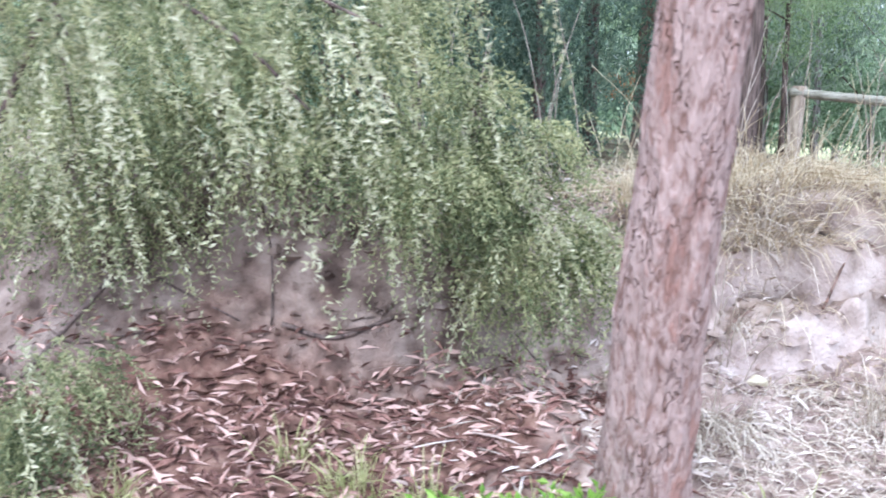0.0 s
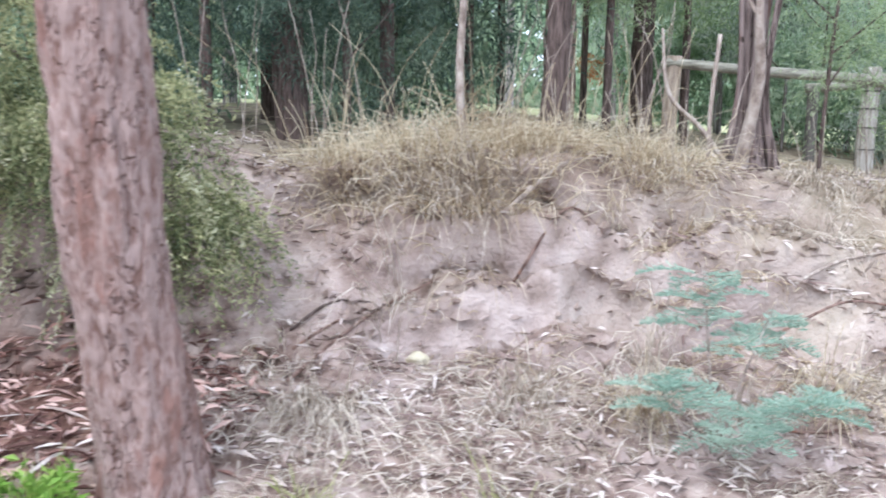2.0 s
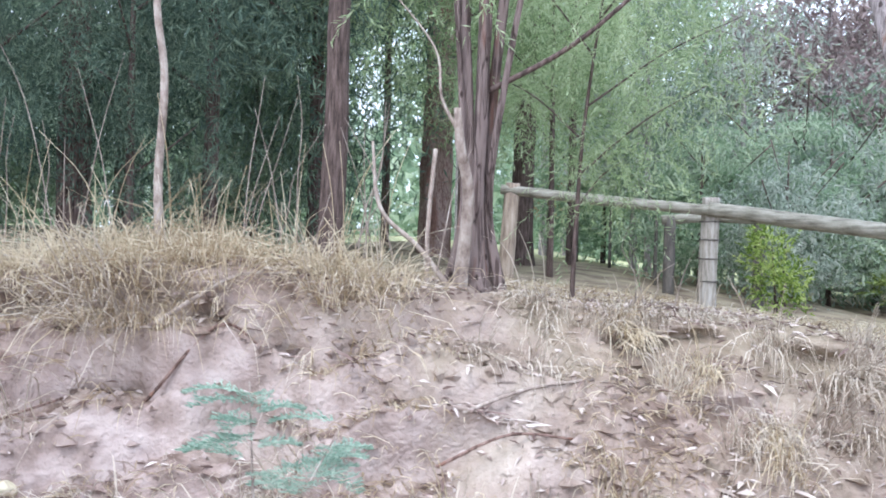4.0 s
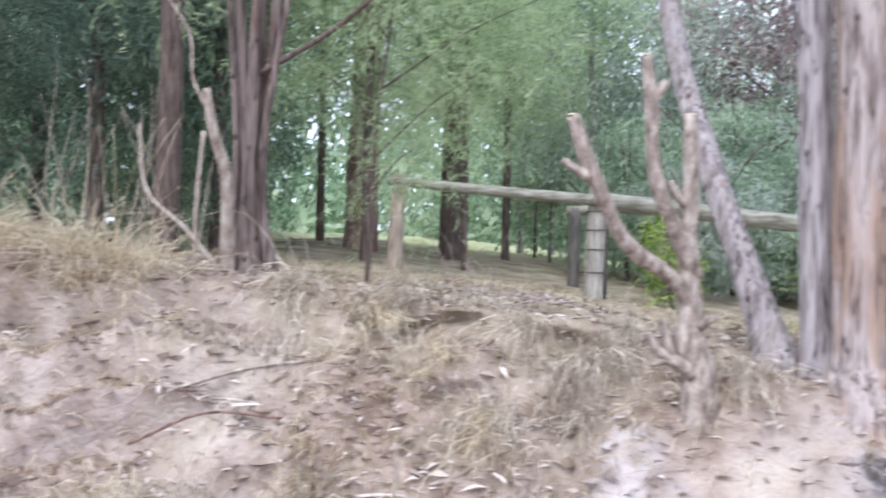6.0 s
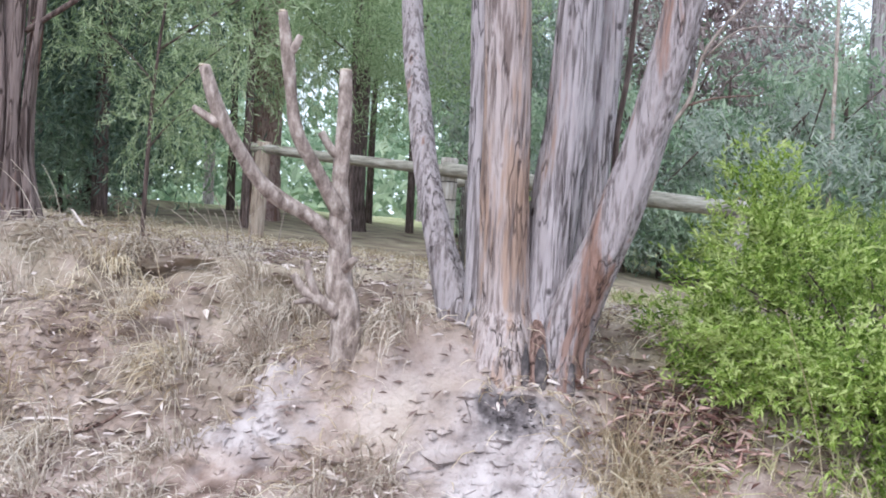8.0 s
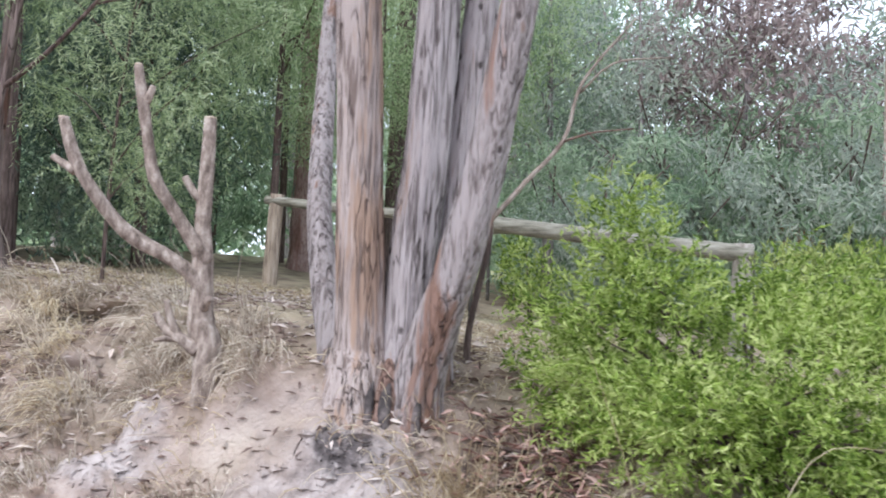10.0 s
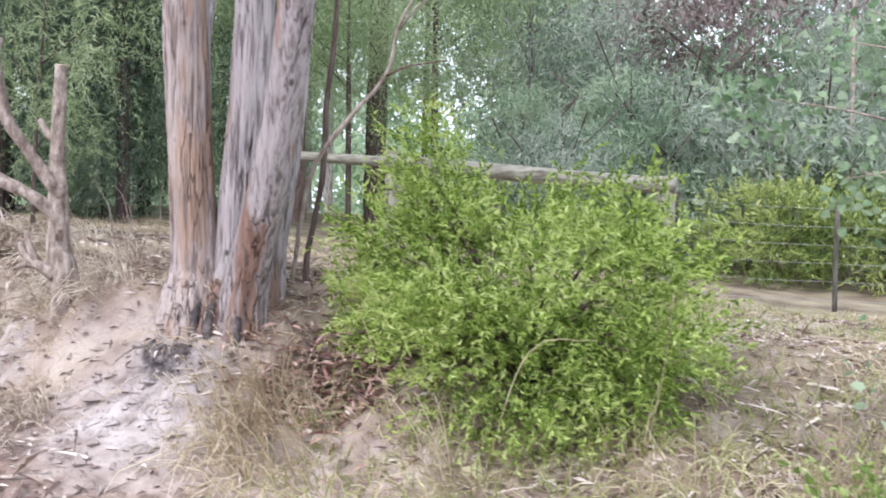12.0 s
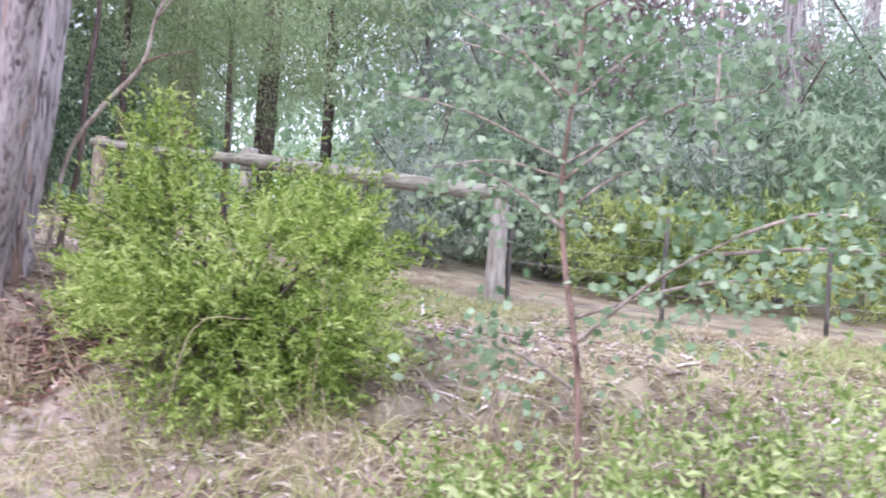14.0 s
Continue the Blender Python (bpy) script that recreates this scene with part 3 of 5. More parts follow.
def leaning_tree():
    x, y, z = 0.73, 2.99, float(height(0.73, 2.99))
    t = thing("leaning_gum_tree", (x, y, z), "leaning gum tree with rough reddish-brown bark beside the track", "tree")
    part("trunk", tube([(x, y + 0.04, z - 0.15, 0.205), (x, y, z + 0.1, 0.172), (0.73, 2.9, 0.55, 0.152), (0.73, 2.78, 1.0, 0.142), (0.755, 2.67, 1.6, 0.133), (0.80, 2.5, 2.6, 0.12), (0.86, 2.4, 4.2, 0.09)],
                       96, 0.016, 0.10, 40, 0.10, 3, long=5.0), bark_brown, t)
    for k, (a, b) in enumerate((((0.86, 2.4, 4.2), (0.3, 3.0, 5.6)), ((0.86, 2.4, 4.2), (1.5, 2.3, 5.8)), ((0.83, 2.45, 3.6), (0.9, 1.6, 5.0)))):
        part("limb", tube([(*a, 0.06), ((a[0] + b[0]) / 2, (a[1] + b[1]) / 2, (a[2] + b[2]) / 2 + 0.2, 0.045), (*b, 0.015)], 10, 0.15, 0.05, 8), bark_brown, t)
    part("crown", limb_crown((0.9, 2.5, 5.9), (1.3, 1.3, 0.9), 1800, 0.13, 0.16), leaf_gum, t)


leaning_tree()


def pruned_tree():
    z = float(height(5.56, 4.46))
    t = thing("pruned_stump_tree", (5.56, 4.46, z), "small dead pruned tree with three sawn-off bare limbs", "tree")
    stem = part("trunk", tube([(5.54, 4.47, z - 0.4, 0.085), (5.54, 4.47, z - 0.14, 0.085), (5.535, 4.465, z + 0.0, 0.08), (5.53, 4.46, z + 0.08, 0.072), (5.52, 4.46, z + 0.2, 0.060), (5.49, 4.46, 0.82, 0.062), (5.485, 4.46, 0.95, 0.050), (5.475, 4.46, 1.12, 0.047), (5.47, 4.46, 1.26, 0.036), (5.475, 4.46, 1.4, 0.034), (5.47, 4.48, 1.745, 0.029)], 36, 0.02, 0.09, 9, 0.20, 4, long=4.0), bark_smooth, t)
    outer = part("limb", tube([(5.50, 4.46, 0.96, 0.038), (5.45, 4.42, 1.045, 0.034), (5.36, 4.36, 1.12, 0.030), (5.26, 4.30, 1.18, 0.032), (5.17, 4.24, 1.27, 0.027), (5.085, 4.15, 1.43, 0.028), (5.04, 4.13, 1.53, 0.029), (4.985, 4.12, 1.685, 0.022)], 24, 0.02, 0.07, 7, 0.24, 5, long=4.0), bark_smooth, t)
    inner = part("limb", tube([(5.50, 4.46, 1.10, 0.036), (5.45, 4.42, 1.19, 0.033), (5.375, 4.35, 1.34, 0.028), (5.32, 4.30, 1.46, 0.029), (5.295, 4.28, 1.60, 0.024), (5.285, 4.25, 1.74, 0.027), (5.26, 4.23, 1.93, 0.018)], 24, 0.02, 0.07, 7, 0.22, 6, long=4.0), bark_smooth, t)
    for pts in (((5.285, 4.25, 1.76, 0.018), (5.315, 4.24, 1.80, 0.017), (5.335, 4.235, 1.84, 0.013)),
                ((5.48, 4.46, 1.36, 0.021), (5.435, 4.44, 1.40, 0.019), (5.385, 4.43, 1.475, 0.016)),
                ((5.05, 4.13, 1.46, 0.022), (5.0, 4.12, 1.49, 0.017), (4.95, 4.11, 1.52, 0.013)),
                ((5.49, 4.43, 0.71, 0.034), (5.42, 4.40, 0.765, 0.026), (5.355, 4.39, 0.80, 0.021), (5.305, 4.38, 0.87, 0.016)),
                ((5.41, 4.40, 0.775, 0.022), (5.385, 4.38, 0.84, 0.018), (5.362, 4.37, 0.93, 0.013)),
                ((5.40, 4.40, 0.76, 0.016), (5.36, 4.37, 0.76, 0.013), (5.325, 4.35, 0.75, 0.009)),
                ((5.52, 4.42, 0.90, 0.020), (5.55, 4.39, 0.93, 0.016), (5.575, 4.37, 0.945, 0.013))):
        part("limb_stub", tube(pts, 14, 0.015, 0.08, 5, 0.25, 8, long=5.0), bark_smooth, t)
    for p, d, owner in (((5.47, 4.48, 1.746), 0.027, stem), ((4.985, 4.12, 1.686), 0.021, outer), ((5.26, 4.23, 1.931), 0.017, inner)):
        part("sawn_end", tube([(p[0], p[1], p[2], d), (p[0], p[1], p[2] + 0.006, d * 0.96)], 16, 0.01), cut_wood, owner, "pale sawn wood end")


pruned_tree()


def clump_tree():
    z = float(height(6.3, 4.6))
    t = thing("multi_stem_gum_tree", (6.3, 4.6, z), "large gum tree with many stringy-barked grey stems from one charred base", "tree")
    part("trunk", tube([(6.19, 4.55, z - 0.25, 0.20), (6.19, 4.57, z + 0.03, 0.145), (6.19, 4.58, 0.80, 0.112), (6.175, 4.57, 1.2, 0.102), (6.15, 4.53, 2.0, 0.096), (6.1, 4.5, 3.2, 0.09), (6.0, 4.4, 5.0, 0.06)], 72, 0.025, 0.10, 30, 0.05, 7, long=0.9), bark_front, t)
    part("trunk", tube([(6.03, 4.72, z - 0.1, 0.11), (6.08, 4.74, 0.7, 0.085), (6.06, 4.76, 1.3, 0.075), (6.03, 4.78, 2.2, 0.068), (5.98, 4.8, 3.5, 0.055)], 44, 0.03, 0.10, 22, 0.05, 8, long=0.9), bark_grey, t)
    part("trunk", tube([(6.36, 4.66, z - 0.2, 0.20), (6.36, 4.68, 0.75, 0.125), (6.385, 4.68, 1.15, 0.108), (6.43, 4.68, 1.6, 0.102), (6.46, 4.68, 2.2, 0.095), (6.55, 4.7, 4.0, 0.07)], 64, 0.025, 0.12, 28, 0.06, 9, long=0.8), bark_grey, t)
    part("trunk", tube([(6.43, 4.76, z - 0.2, 0.15), (6.46, 4.78, 0.85, 0.095), (6.53, 4.80, 1.3, 0.085), (6.60, 4.84, 2.2, 0.078), (6.75, 4.9, 4.0, 0.055)], 48, 0.03, 0.11, 24, 0.06, 10, long=0.8), bark_grey, t)
    part("trunk", tube([(6.42, 4.60, z - 0.2, 0.15), (6.45, 4.60, 0.62, 0.115), (6.53, 4.56, 0.86, 0.098), (6.64, 4.50, 1.15, 0.09), (6.74, 4.45, 1.5, 0.083), (6.83, 4.38, 1.9, 0.078), (7.05, 4.25, 3.0, 0.06), (7.3, 4.1, 4.2, 0.04)], 56, 0.025, 0.10, 24, 0.07, 11, long=0.9), bark_lean, t)
    part("bark_strip", tube([(6.45, 4.54, z - 0.1, 0.066), (6.46, 4.535, 0.65, 0.055), (6.53, 4.50, 0.84, 0.036), (6.59, 4.465, 0.98, 0.022), (6.62, 4.46, 1.08, 0.01)], 28, 0.025, 0.2, 12, 0.1, 17, long=0.9), bark_orange, t, "peeling reddish bark")
    part("root_flare", tube([(6.31, 4.58, z - 0.25, 0.18), (6.31, 4.61, z - 0.02, 0.12), (6.315, 4.65, z + 0.06, 0.08), (6.32, 4.70, z + 0.12, 0.04)], 48, 0.025, 0.22, 18, 0.15, 12, long=0.7), bark_orange, t, "peeling reddish-brown bark at the base")
    for k, (x0, y0, x1, r, top) in enumerate(((6.11, 4.48, 6.14, 0.042, 0.24), (6.17, 4.45, 6.18, 0.045, 0.3), (6.25, 4.47, 6.245, 0.034, 0.2), (6.33, 4.51, 6.33, 0.032, 0.16), (6.40, 4.50, 6.42, 0.042, 0.28))):
        zz = float(height(x0, y0))
        part("root_flute", tube([(x0, y0 - 0.03, zz - 0.3, r * 1.05), (x0, y0 + 0.05, zz + 0.05, r * 0.85), (x1, y0 + 0.09, zz + top * 0.6, r * 0.6), (x1, y0 + 0.13, zz + top, r * 0.25)], 20, 0.02, 0.25, 9, 0.3, 20 + k, long=1.2), bark_front if k == 0 else bark_orange, t)
    for x0, y0, r in ((6.16, 4.415, 0.018), (6.22, 4.40, 0.026), (6.29, 4.41, 0.022), (6.36, 4.42, 0.024), (6.475, 4.47, 0.026)):
        zz = float(height(x0, y0))
        part("charred_patch", tube([(x0, y0 - 0.01, zz - 0.25, r * 1.2), (x0, y0 + 0.02, zz + 0.06, r), (x0, y0 + 0.07, zz + 0.16, r * 0.4)], 12, 0.02, 0.25, 7, 0.4, 31), char, t, "charred black wood")
    # Crown is out of view; made wide and low to shade stems and ground.
    part("crown", limb_crown((6.3, 4.4, 5.2), (2.7, 2.3, 1.3), 9000, 0.14, 0.17, 70), leaf_gum, t)
    z2 = float(height(5.96, 4.9))
    s = thing("slender_gum_tree", (5.96, 4.9, z2), "slender grey gum stem leaning away from the clump", "tree")
    part("trunk", tube([(6.0, 4.9, z2 - 0.12, 0.13), (5.95, 4.92, z2 + 0.03, 0.10), (5.86, 4.96, 1.0, 0.072), (5.76, 5.08, 1.35, 0.063), (5.68, 5.25, 1.7, 0.06), (5.58, 5.5, 2.2, 0.056), (5.45, 5.9, 3.4, 0.045), (5.4, 6.1, 4.2, 0.03)], 48, 0.025, 0.12, 20, 0.06, 13, long=0.9), bark_lean, s)
    part("crown", limb_crown((5.4, 6.1, 4.9), (0.9, 0.9, 0.7), 900, 0.12, 0.16), leaf_gum, s)


clump_tree()


def stringy_tree():
    x, y = 3.32, 5.49
    z = float(height(x, y))
    t = thing("stringybark_tree", (x, y, z), "twisted stringybark tree with several fused brown stems on the bank", "tree")
    stems = ((-0.08, 0.0, 0.075, -0.08, 0.05), (0.02, -0.06, 0.072, 0.03, -0.02), (0.09, 0.02, 0.07, 0.10, 0.06), (0.0, 0.08, 0.06, 0.02, 0.15), (0.14, -0.06, 0.04, 0.20, -0.05), (-0.14, -0.05, 0.035, -0.05, -0.1))
    for k, (dx, dy, r, tx, ty) in enumerate(stems):
        part("trunk", tube([(x + dx * 1.4, y + dy * 1.6, z - 0.15, r * 1.3), (x + dx * 0.9, y + dy, z + 0.1, r * 0.78), (x + dx * 0.5, y + dy, 1.5, r * 0.5), (x + dx * 0.6 + tx * 0.25, y + dy, 2.1, r * 0.44), (x + dx + tx, y + ty, 3.4, r * 0.4), (x + dx + tx * 2, y + ty * 2, 5.0, r * 0.3)], 36, 0.03, 0.2, 14, 0.15, 14 + k, long=0.9), bark_string, t)
    part("limb", tube([(x - 0.08, y - 0.12, z - 0.05, 0.045), (x - 0.05, y - 0.22, 1.30, 0.034), (x - 0.04, y - 0.30, 1.55, 0.03), (x - 0.08, y - 0.38, 1.75, 0.026), (x - 0.10, y - 0.42, 1.95, 0.018)], 16, 0.03, 0.06, 7), twig_grey, t)
    part("limb", tube([(x - 0.09, y - 0.40, 1.83, 0.012), (x - 0.18, y - 0.40, 2.0, 0.008), (x - 0.22, y - 0.38, 2.25, 0.006), (x - 0.45, y - 0.35, 2.55, 0.003)], 8, 0.04), twig_grey, t)
    part("limb", tube([(x - 0.12, y - 0.1, z, 0.02), (x - 0.3, y - 0.16, 1.25, 0.014), (x - 0.5, y - 0.2, 1.45, 0.012), (x - 0.55, y - 0.2, 1.8, 0.007)], 8, 0.04), twig_grey, t)
    part("limb", tube([(x + 0.05, y - 0.04, 2.1, 0.017), (x + 0.5, y - 0.1, 2.35, 0.014), (x + 0.95, y - 0.1, 2.75, 0.011), (x + 1.4, y, 3.2, 0.006)], 10, 0.06), bark_dark, t)
    part("limb", tube([(x + 0.8, y - 0.1, 2.62, 0.009), (x + 1.1, y - 0.1, 2.65, 0.008), (x + 1.5, y - 0.05, 2.66, 0.007)], 8, 0.06), bark_dark, t)
    roots = np.array([(x + 0.5, y, 2.9)]) + rng.normal(size=(160, 3)) * np.array([0.7, 0.4, 0.35])
    part("foliage", sprays(roots, rng.normal(size=(160, 3)) + [0, -0.2, -0.2], 0.4, 24, 0.06, 0.14, 0.4), leaf_wattle, t)


stringy_tree()


def plain_trunk(name, label, pts, material, sides=32, ridges=0.12, crown=None, crown_mat=None, seed=0, ridge_n=18):
    z = float(height(pts[0][0], pts[0][1]))
    t = thing(name, (pts[0][0], pts[0][1], z), label, "tree")
    pts = [(pts[0][0], pts[0][1], z - 0.15, pts[0][3] * 1.35)] + [p if p[2] > 0 else (p[0], p[1], z + 0.12, p[3]) for p in pts]
    part("trunk", tube(pts, sides, 0.05, ridges, ridge_n, 0.08, seed), material, t)
    if crown:
        part("crown", limb_crown(*crown), crown_mat, t)
    return t


plain_trunk("slender_sapling", "slender pale bare sapling on top of the bank", [(1.67, 5.2, -1, 0.026), (1.66, 5.2, 1.6, 0.022), (1.68, 5.2, 2.1, 0.02), (1.63, 5.2, 2.6, 0.018), (1.7, 5.25, 3.6, 0.01)], twig_grey, 14, 0.05, seed=31, ridge_n=6)
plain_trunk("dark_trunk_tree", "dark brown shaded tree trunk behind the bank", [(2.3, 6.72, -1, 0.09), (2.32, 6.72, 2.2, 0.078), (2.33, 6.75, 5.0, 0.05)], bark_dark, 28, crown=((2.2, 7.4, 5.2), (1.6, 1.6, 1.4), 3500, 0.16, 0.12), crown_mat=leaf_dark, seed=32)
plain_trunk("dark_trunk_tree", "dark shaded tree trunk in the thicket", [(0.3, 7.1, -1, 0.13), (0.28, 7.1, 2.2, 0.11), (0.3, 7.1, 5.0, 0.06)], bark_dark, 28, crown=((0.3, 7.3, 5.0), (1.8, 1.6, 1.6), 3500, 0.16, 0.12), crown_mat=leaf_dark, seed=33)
plain_trunk("scaly_trunk_tree", "tall tree with scaly brown bark beyond the fence", [(2.71, 11.62, -1, 0.22), (2.73, 11.62, 2.5, 0.19), (2.76, 11.62, 5.0, 0.16), (2.8, 11.62, 8.5, 0.08)], bark_brown, 36, 0.14, crown=((3.0, 10.9, 8.0), (2.2, 2.2, 2.0), 3500, 0.2, 0.14), crown_mat=leaf_far, seed=34)

plain_trunk("dark_trunk_tree", "dark tree trunk beyond the log fence", [(3.83, 12.0, -1, 0.16), (3.83, 12.0, 2.6, 0.14), (3.93, 12.0, 6.0, 0.1)], bark_dark, 24, crown=((3.83, 12.0, 6.5), (1.8, 1.8, 1.2), 1600, 0.18, 0.16), crown_mat=leaf_wattle, seed=35)
plain_trunk("pale_gum_tree", "tall pale-trunked gum tree beyond the fence", [(10.65, 13.0, -1, 0.17), (10.65, 13.0, 3.0, 0.15), (10.55, 13.0, 9.0, 0.1)], bark_grey, 24, 0.06, crown=((10.65, 13.0, 5.2), (1.6, 1.6, 2.2), 1300, 0.18, 0.2), crown_mat=leaf_grey, seed=36)
plain_trunk("pale_gum_tree", "tall slim gum tree beyond the fence", [(11.97, 16.0, -1, 0.15), (11.97, 16.0, 4.0, 0.13), (12.07, 16.0, 9.0, 0.08)], bark_grey, 20, 0.06, crown=((11.97, 16.0, 6.0), (1.8, 1.8, 2.4), 1300, 0.18, 0.2), crown_mat=leaf_grey, seed=37)
plain_trunk("slim_pole_tree", "very slim pale tree among the shrubs", [(9.76, 12.0, -1, 0.03), (9.77, 12.0, 2.6, 0.026), (9.75, 12.0, 5.5, 0.012)], twig_grey, 10, 0.05, seed=38, ridge_n=6)
plain_trunk("orange_leaved_tree", "small tree with orange dead foliage in the distance", [(4.95, 24.0, -1, 0.06), (4.95, 24.0, 2.0, 0.04), (5.0, 24.0, 3.2, 0.02)], bark_dark, 10, 0.05, crown=((4.95, 24.0, 2.5), (0.7, 0.7, 0.5), 900, 0.14, 0.3), crown_mat=leaf_orange, seed=39)
plain_trunk("orange_leaved_tree", "small shrub with orange dead foliage by the garden", [(8.9, 12.4, -1, 0.03), (8.9, 12.4, 1.2, 0.02), (8.9, 12.4, 1.9, 0.01)], bark_dark, 8, 0.05, crown=((8.9, 12.3, 1.75), (0.3, 0.3, 0.16), 260, 0.09, 0.3), crown_mat=leaf_orange, seed=40)

# ---- fence ----


def timber_fence():
    t = thing("log_fence", on(5.4, 8.62), "weathered round-log post and rail fence across the slope", "fence")
    posts = ((3.61, 8.95, 1.86, 0.075, 0.05), (5.43, 8.84, 1.76, 0.085, 0.02), (8.02, 8.64, 1.47, 0.085, 0.02))
    for k, (x, y, top, r, lean) in enumerate(posts):
        z = float(height(x, y))
        post = part("post", tube([(x - lean, y, z - 0.2, r), (x - lean * 0.5, y, (z + top) / 2, r * 0.98), (x, y, top, r * 0.95)], 20, 0.05, 0.05, 9, 0.05, 40 + k), post_brown if k == 0 else post_wood, t)
        for h in ((0.25, 0.45, 0.62, 0.78) if k == 1 else ()):
            zh = z + (top - z) * h
            part("wire_band", tube([(x - 0.01, y, zh, r * 1.06), (x - 0.01, y, zh + 0.012, r * 1.06)], 18, 0.02), dark_wood, post, "dark wire wound round the post")
    for (x0, y0, z0), (x1, y1, z1), r in (((3.5, 8.93, 1.80), (5.45, 8.76, 1.64), 0.05), ((5.38, 8.75, 1.65), (8.1, 8.62, 1.38), 0.075)):
        part("rail", tube([(x0, y0, z0, r * 0.9), ((x0 + x1) / 2, (y0 + y1) / 2, (z0 + z1) / 2 - 0.01, r), (x1, y1, z1, r)], 18, 0.06, 0.05, 9, 0.05, 45), fence_wood, t)


timber_fence()


def wire_fence(points, tall, label):
    t = thing("wire_fence", on(*points[0]), label, "fence")
    tops = []
    for k, (x, y) in enumerate(points):
        z = float(height(x, y))
        tops.append((x, y, z))
        part("post", tube([(x, y, z - 0.1, 0.022), (x, y, z + tall * 0.5, 0.021), (x + 0.01, y, z + tall, 0.02)], 8, 0.2), dark_wood, t)
    for h in np.linspace(0.1, tall - 0.06, 6):
        for a, b in zip(tops[:-1], tops[1:]):
            part("wire", tube([(a[0], a[1], a[2] + h, 0.0018), ((a[0] + b[0]) / 2, (a[1] + b[1]) / 2, (a[2] + b[2]) / 2 + h - 0.015, 0.0018), (b[0], b[1], b[2] + h, 0.0018)], 4, 0.5), wire_metal, t)


wire_fence([(5.55, 9.3), (5.35, 11.0), (5.1, 13.0), (4.9, 15.5), (4.6, 18.5)], 0.95, "wire stock fence on dark stakes running away downhill")
wire_fence([(8.1, 8.75), (9.4, 9.3), (10.8, 9.6), (12.4, 9.8)], 0.95, "thin wire fence along the shrubbery")


def brace_frame():
    t = thing("timber_gate_frame", on(5.5, 9.9), "low dark timber frame with a top rail behind the fence", "fence")
    for x in (5.28, 6.2):
        z = float(height(x, 9.9))
        part("post", tube([(x, 9.9, z - 0.1, 0.06), (x, 9.9, 1.1, 0.06), (x, 9.9, 1.62, 0.06)], 12, 0.1, 0.05, 6), dark_wood, t)
    part("rail", tube([(5.2, 9.9, 1.58, 0.05), (5.7, 9.9, 1.62, 0.05), (6.3, 9.9, 1.6, 0.05)], 12, 0.1, 0.05, 6), fence_wood, t)


brace_frame()
for px, py in ((3.07, 5.35),):
    st = thing("wooden_stake", on(px, py), "thin weathered wooden stake stuck in the bank", "stake", group="stakes on the bank")
    zz = float(height(px, py))
    part("shaft", tube([(px, py, zz - 0.1, 0.014), (px, py, zz + 0.35, 0.013), (px + 0.03, py, zz + 0.75, 0.012)], 8, 0.1), twig_grey, st)

# ---- shrubs ----


def drooping_shrub(base, lobes, n, label):
    z = float(height(*base))
    t = thing("drooping_shrub", (*base, z), label, "shrub")
    for k, (cx, cy, cz, sx, sy, sz, share) in enumerate(lobes):
        stem = part("stem", tube([(base[0] + 0.05 * k, base[1], z - 0.05, 0.025), ((base[0] + cx) / 2, (base[1] + cy) / 2 + 0.1, (z + cz) / 2, 0.018), (cx, cy, cz, 0.008)], 8, 0.08), bark_dark, t)
        m = int(n * share)
        tuft = unit(rng.normal(size=(16, 3))) * (0.55 + 0.45 * rng.random((16, 1)))
        d = tuft[rng.integers(0, 16, m)] + rng.normal(size=(m, 3)) * 0.17
        roots = np.array([cx, cy, cz]) + d * np.array([sx, sy, sz])
        way = d * np.array([1, 1, 0.5]) + np.array([0.15, -0.45, -0.15]) + rng.normal(size=(m, 3)) * 0.35
        part("foliage", sprays(roots, way, 0.15 + 0.22 * rng.random(m), 24, 0.030, 0.32, 0.8, 1.3), leaf_shrub, stem)
        m = int(n * share * 0.036)
        d = unit(rng.normal(size=(m, 3)) + [0.1, -0.9, 0])
        roots = np.array([cx, cy, cz]) + d * np.array([sx, sy, sz]) * (0.8 + 0.25 * rng.random((m, 1)))
        way = d * np.array([0.8, 0.6, 0.3]) + np.array([0.2, -0.2, -0.25])
        part("hanging_spray", sprays(roots, way, 0.20 + 0.22 * rng.random(m), 60, 0.032, 0.36, 0.9, 2.2), leaf_spray, stem)


drooping_shrub((-0.1, 4.75), [(-0.5, 4.2, 1.72, 0.58, 0.5, 0.42, 0.30), (0.40, 3.98, 1.0, 0.28, 0.28, 0.28, 0.18), (-0.02, 4.05, 1.22, 0.42, 0.38, 0.24, 0.2), (-0.7, 4.5, 2.3, 0.6, 0.6, 0.4, 0.2), (0.22, 4.1, 1.48, 0.30, 0.3, 0.14, 0.09)], 2200, "large drooping grey-green shrub overhanging the bank")
drooping_shrub((-1.3, 4.75), [(-1.35, 4.3, 1.75, 0.6, 0.5, 0.5, 0.42), (-1.62, 3.25, 0.5, 0.26, 0.26, 0.3, 0.16), (-1.6, 4.0, 1.35, 0.4, 0.35, 0.35, 0.2), (-1.2, 4.6, 2.4, 0.6, 0.5, 0.4, 0.2), (-2.3, 4.4, 1.8, 0.6, 0.5, 0.6, 0.3)], 2100, "tall drooping shrub with pale sprays above shaded soil")


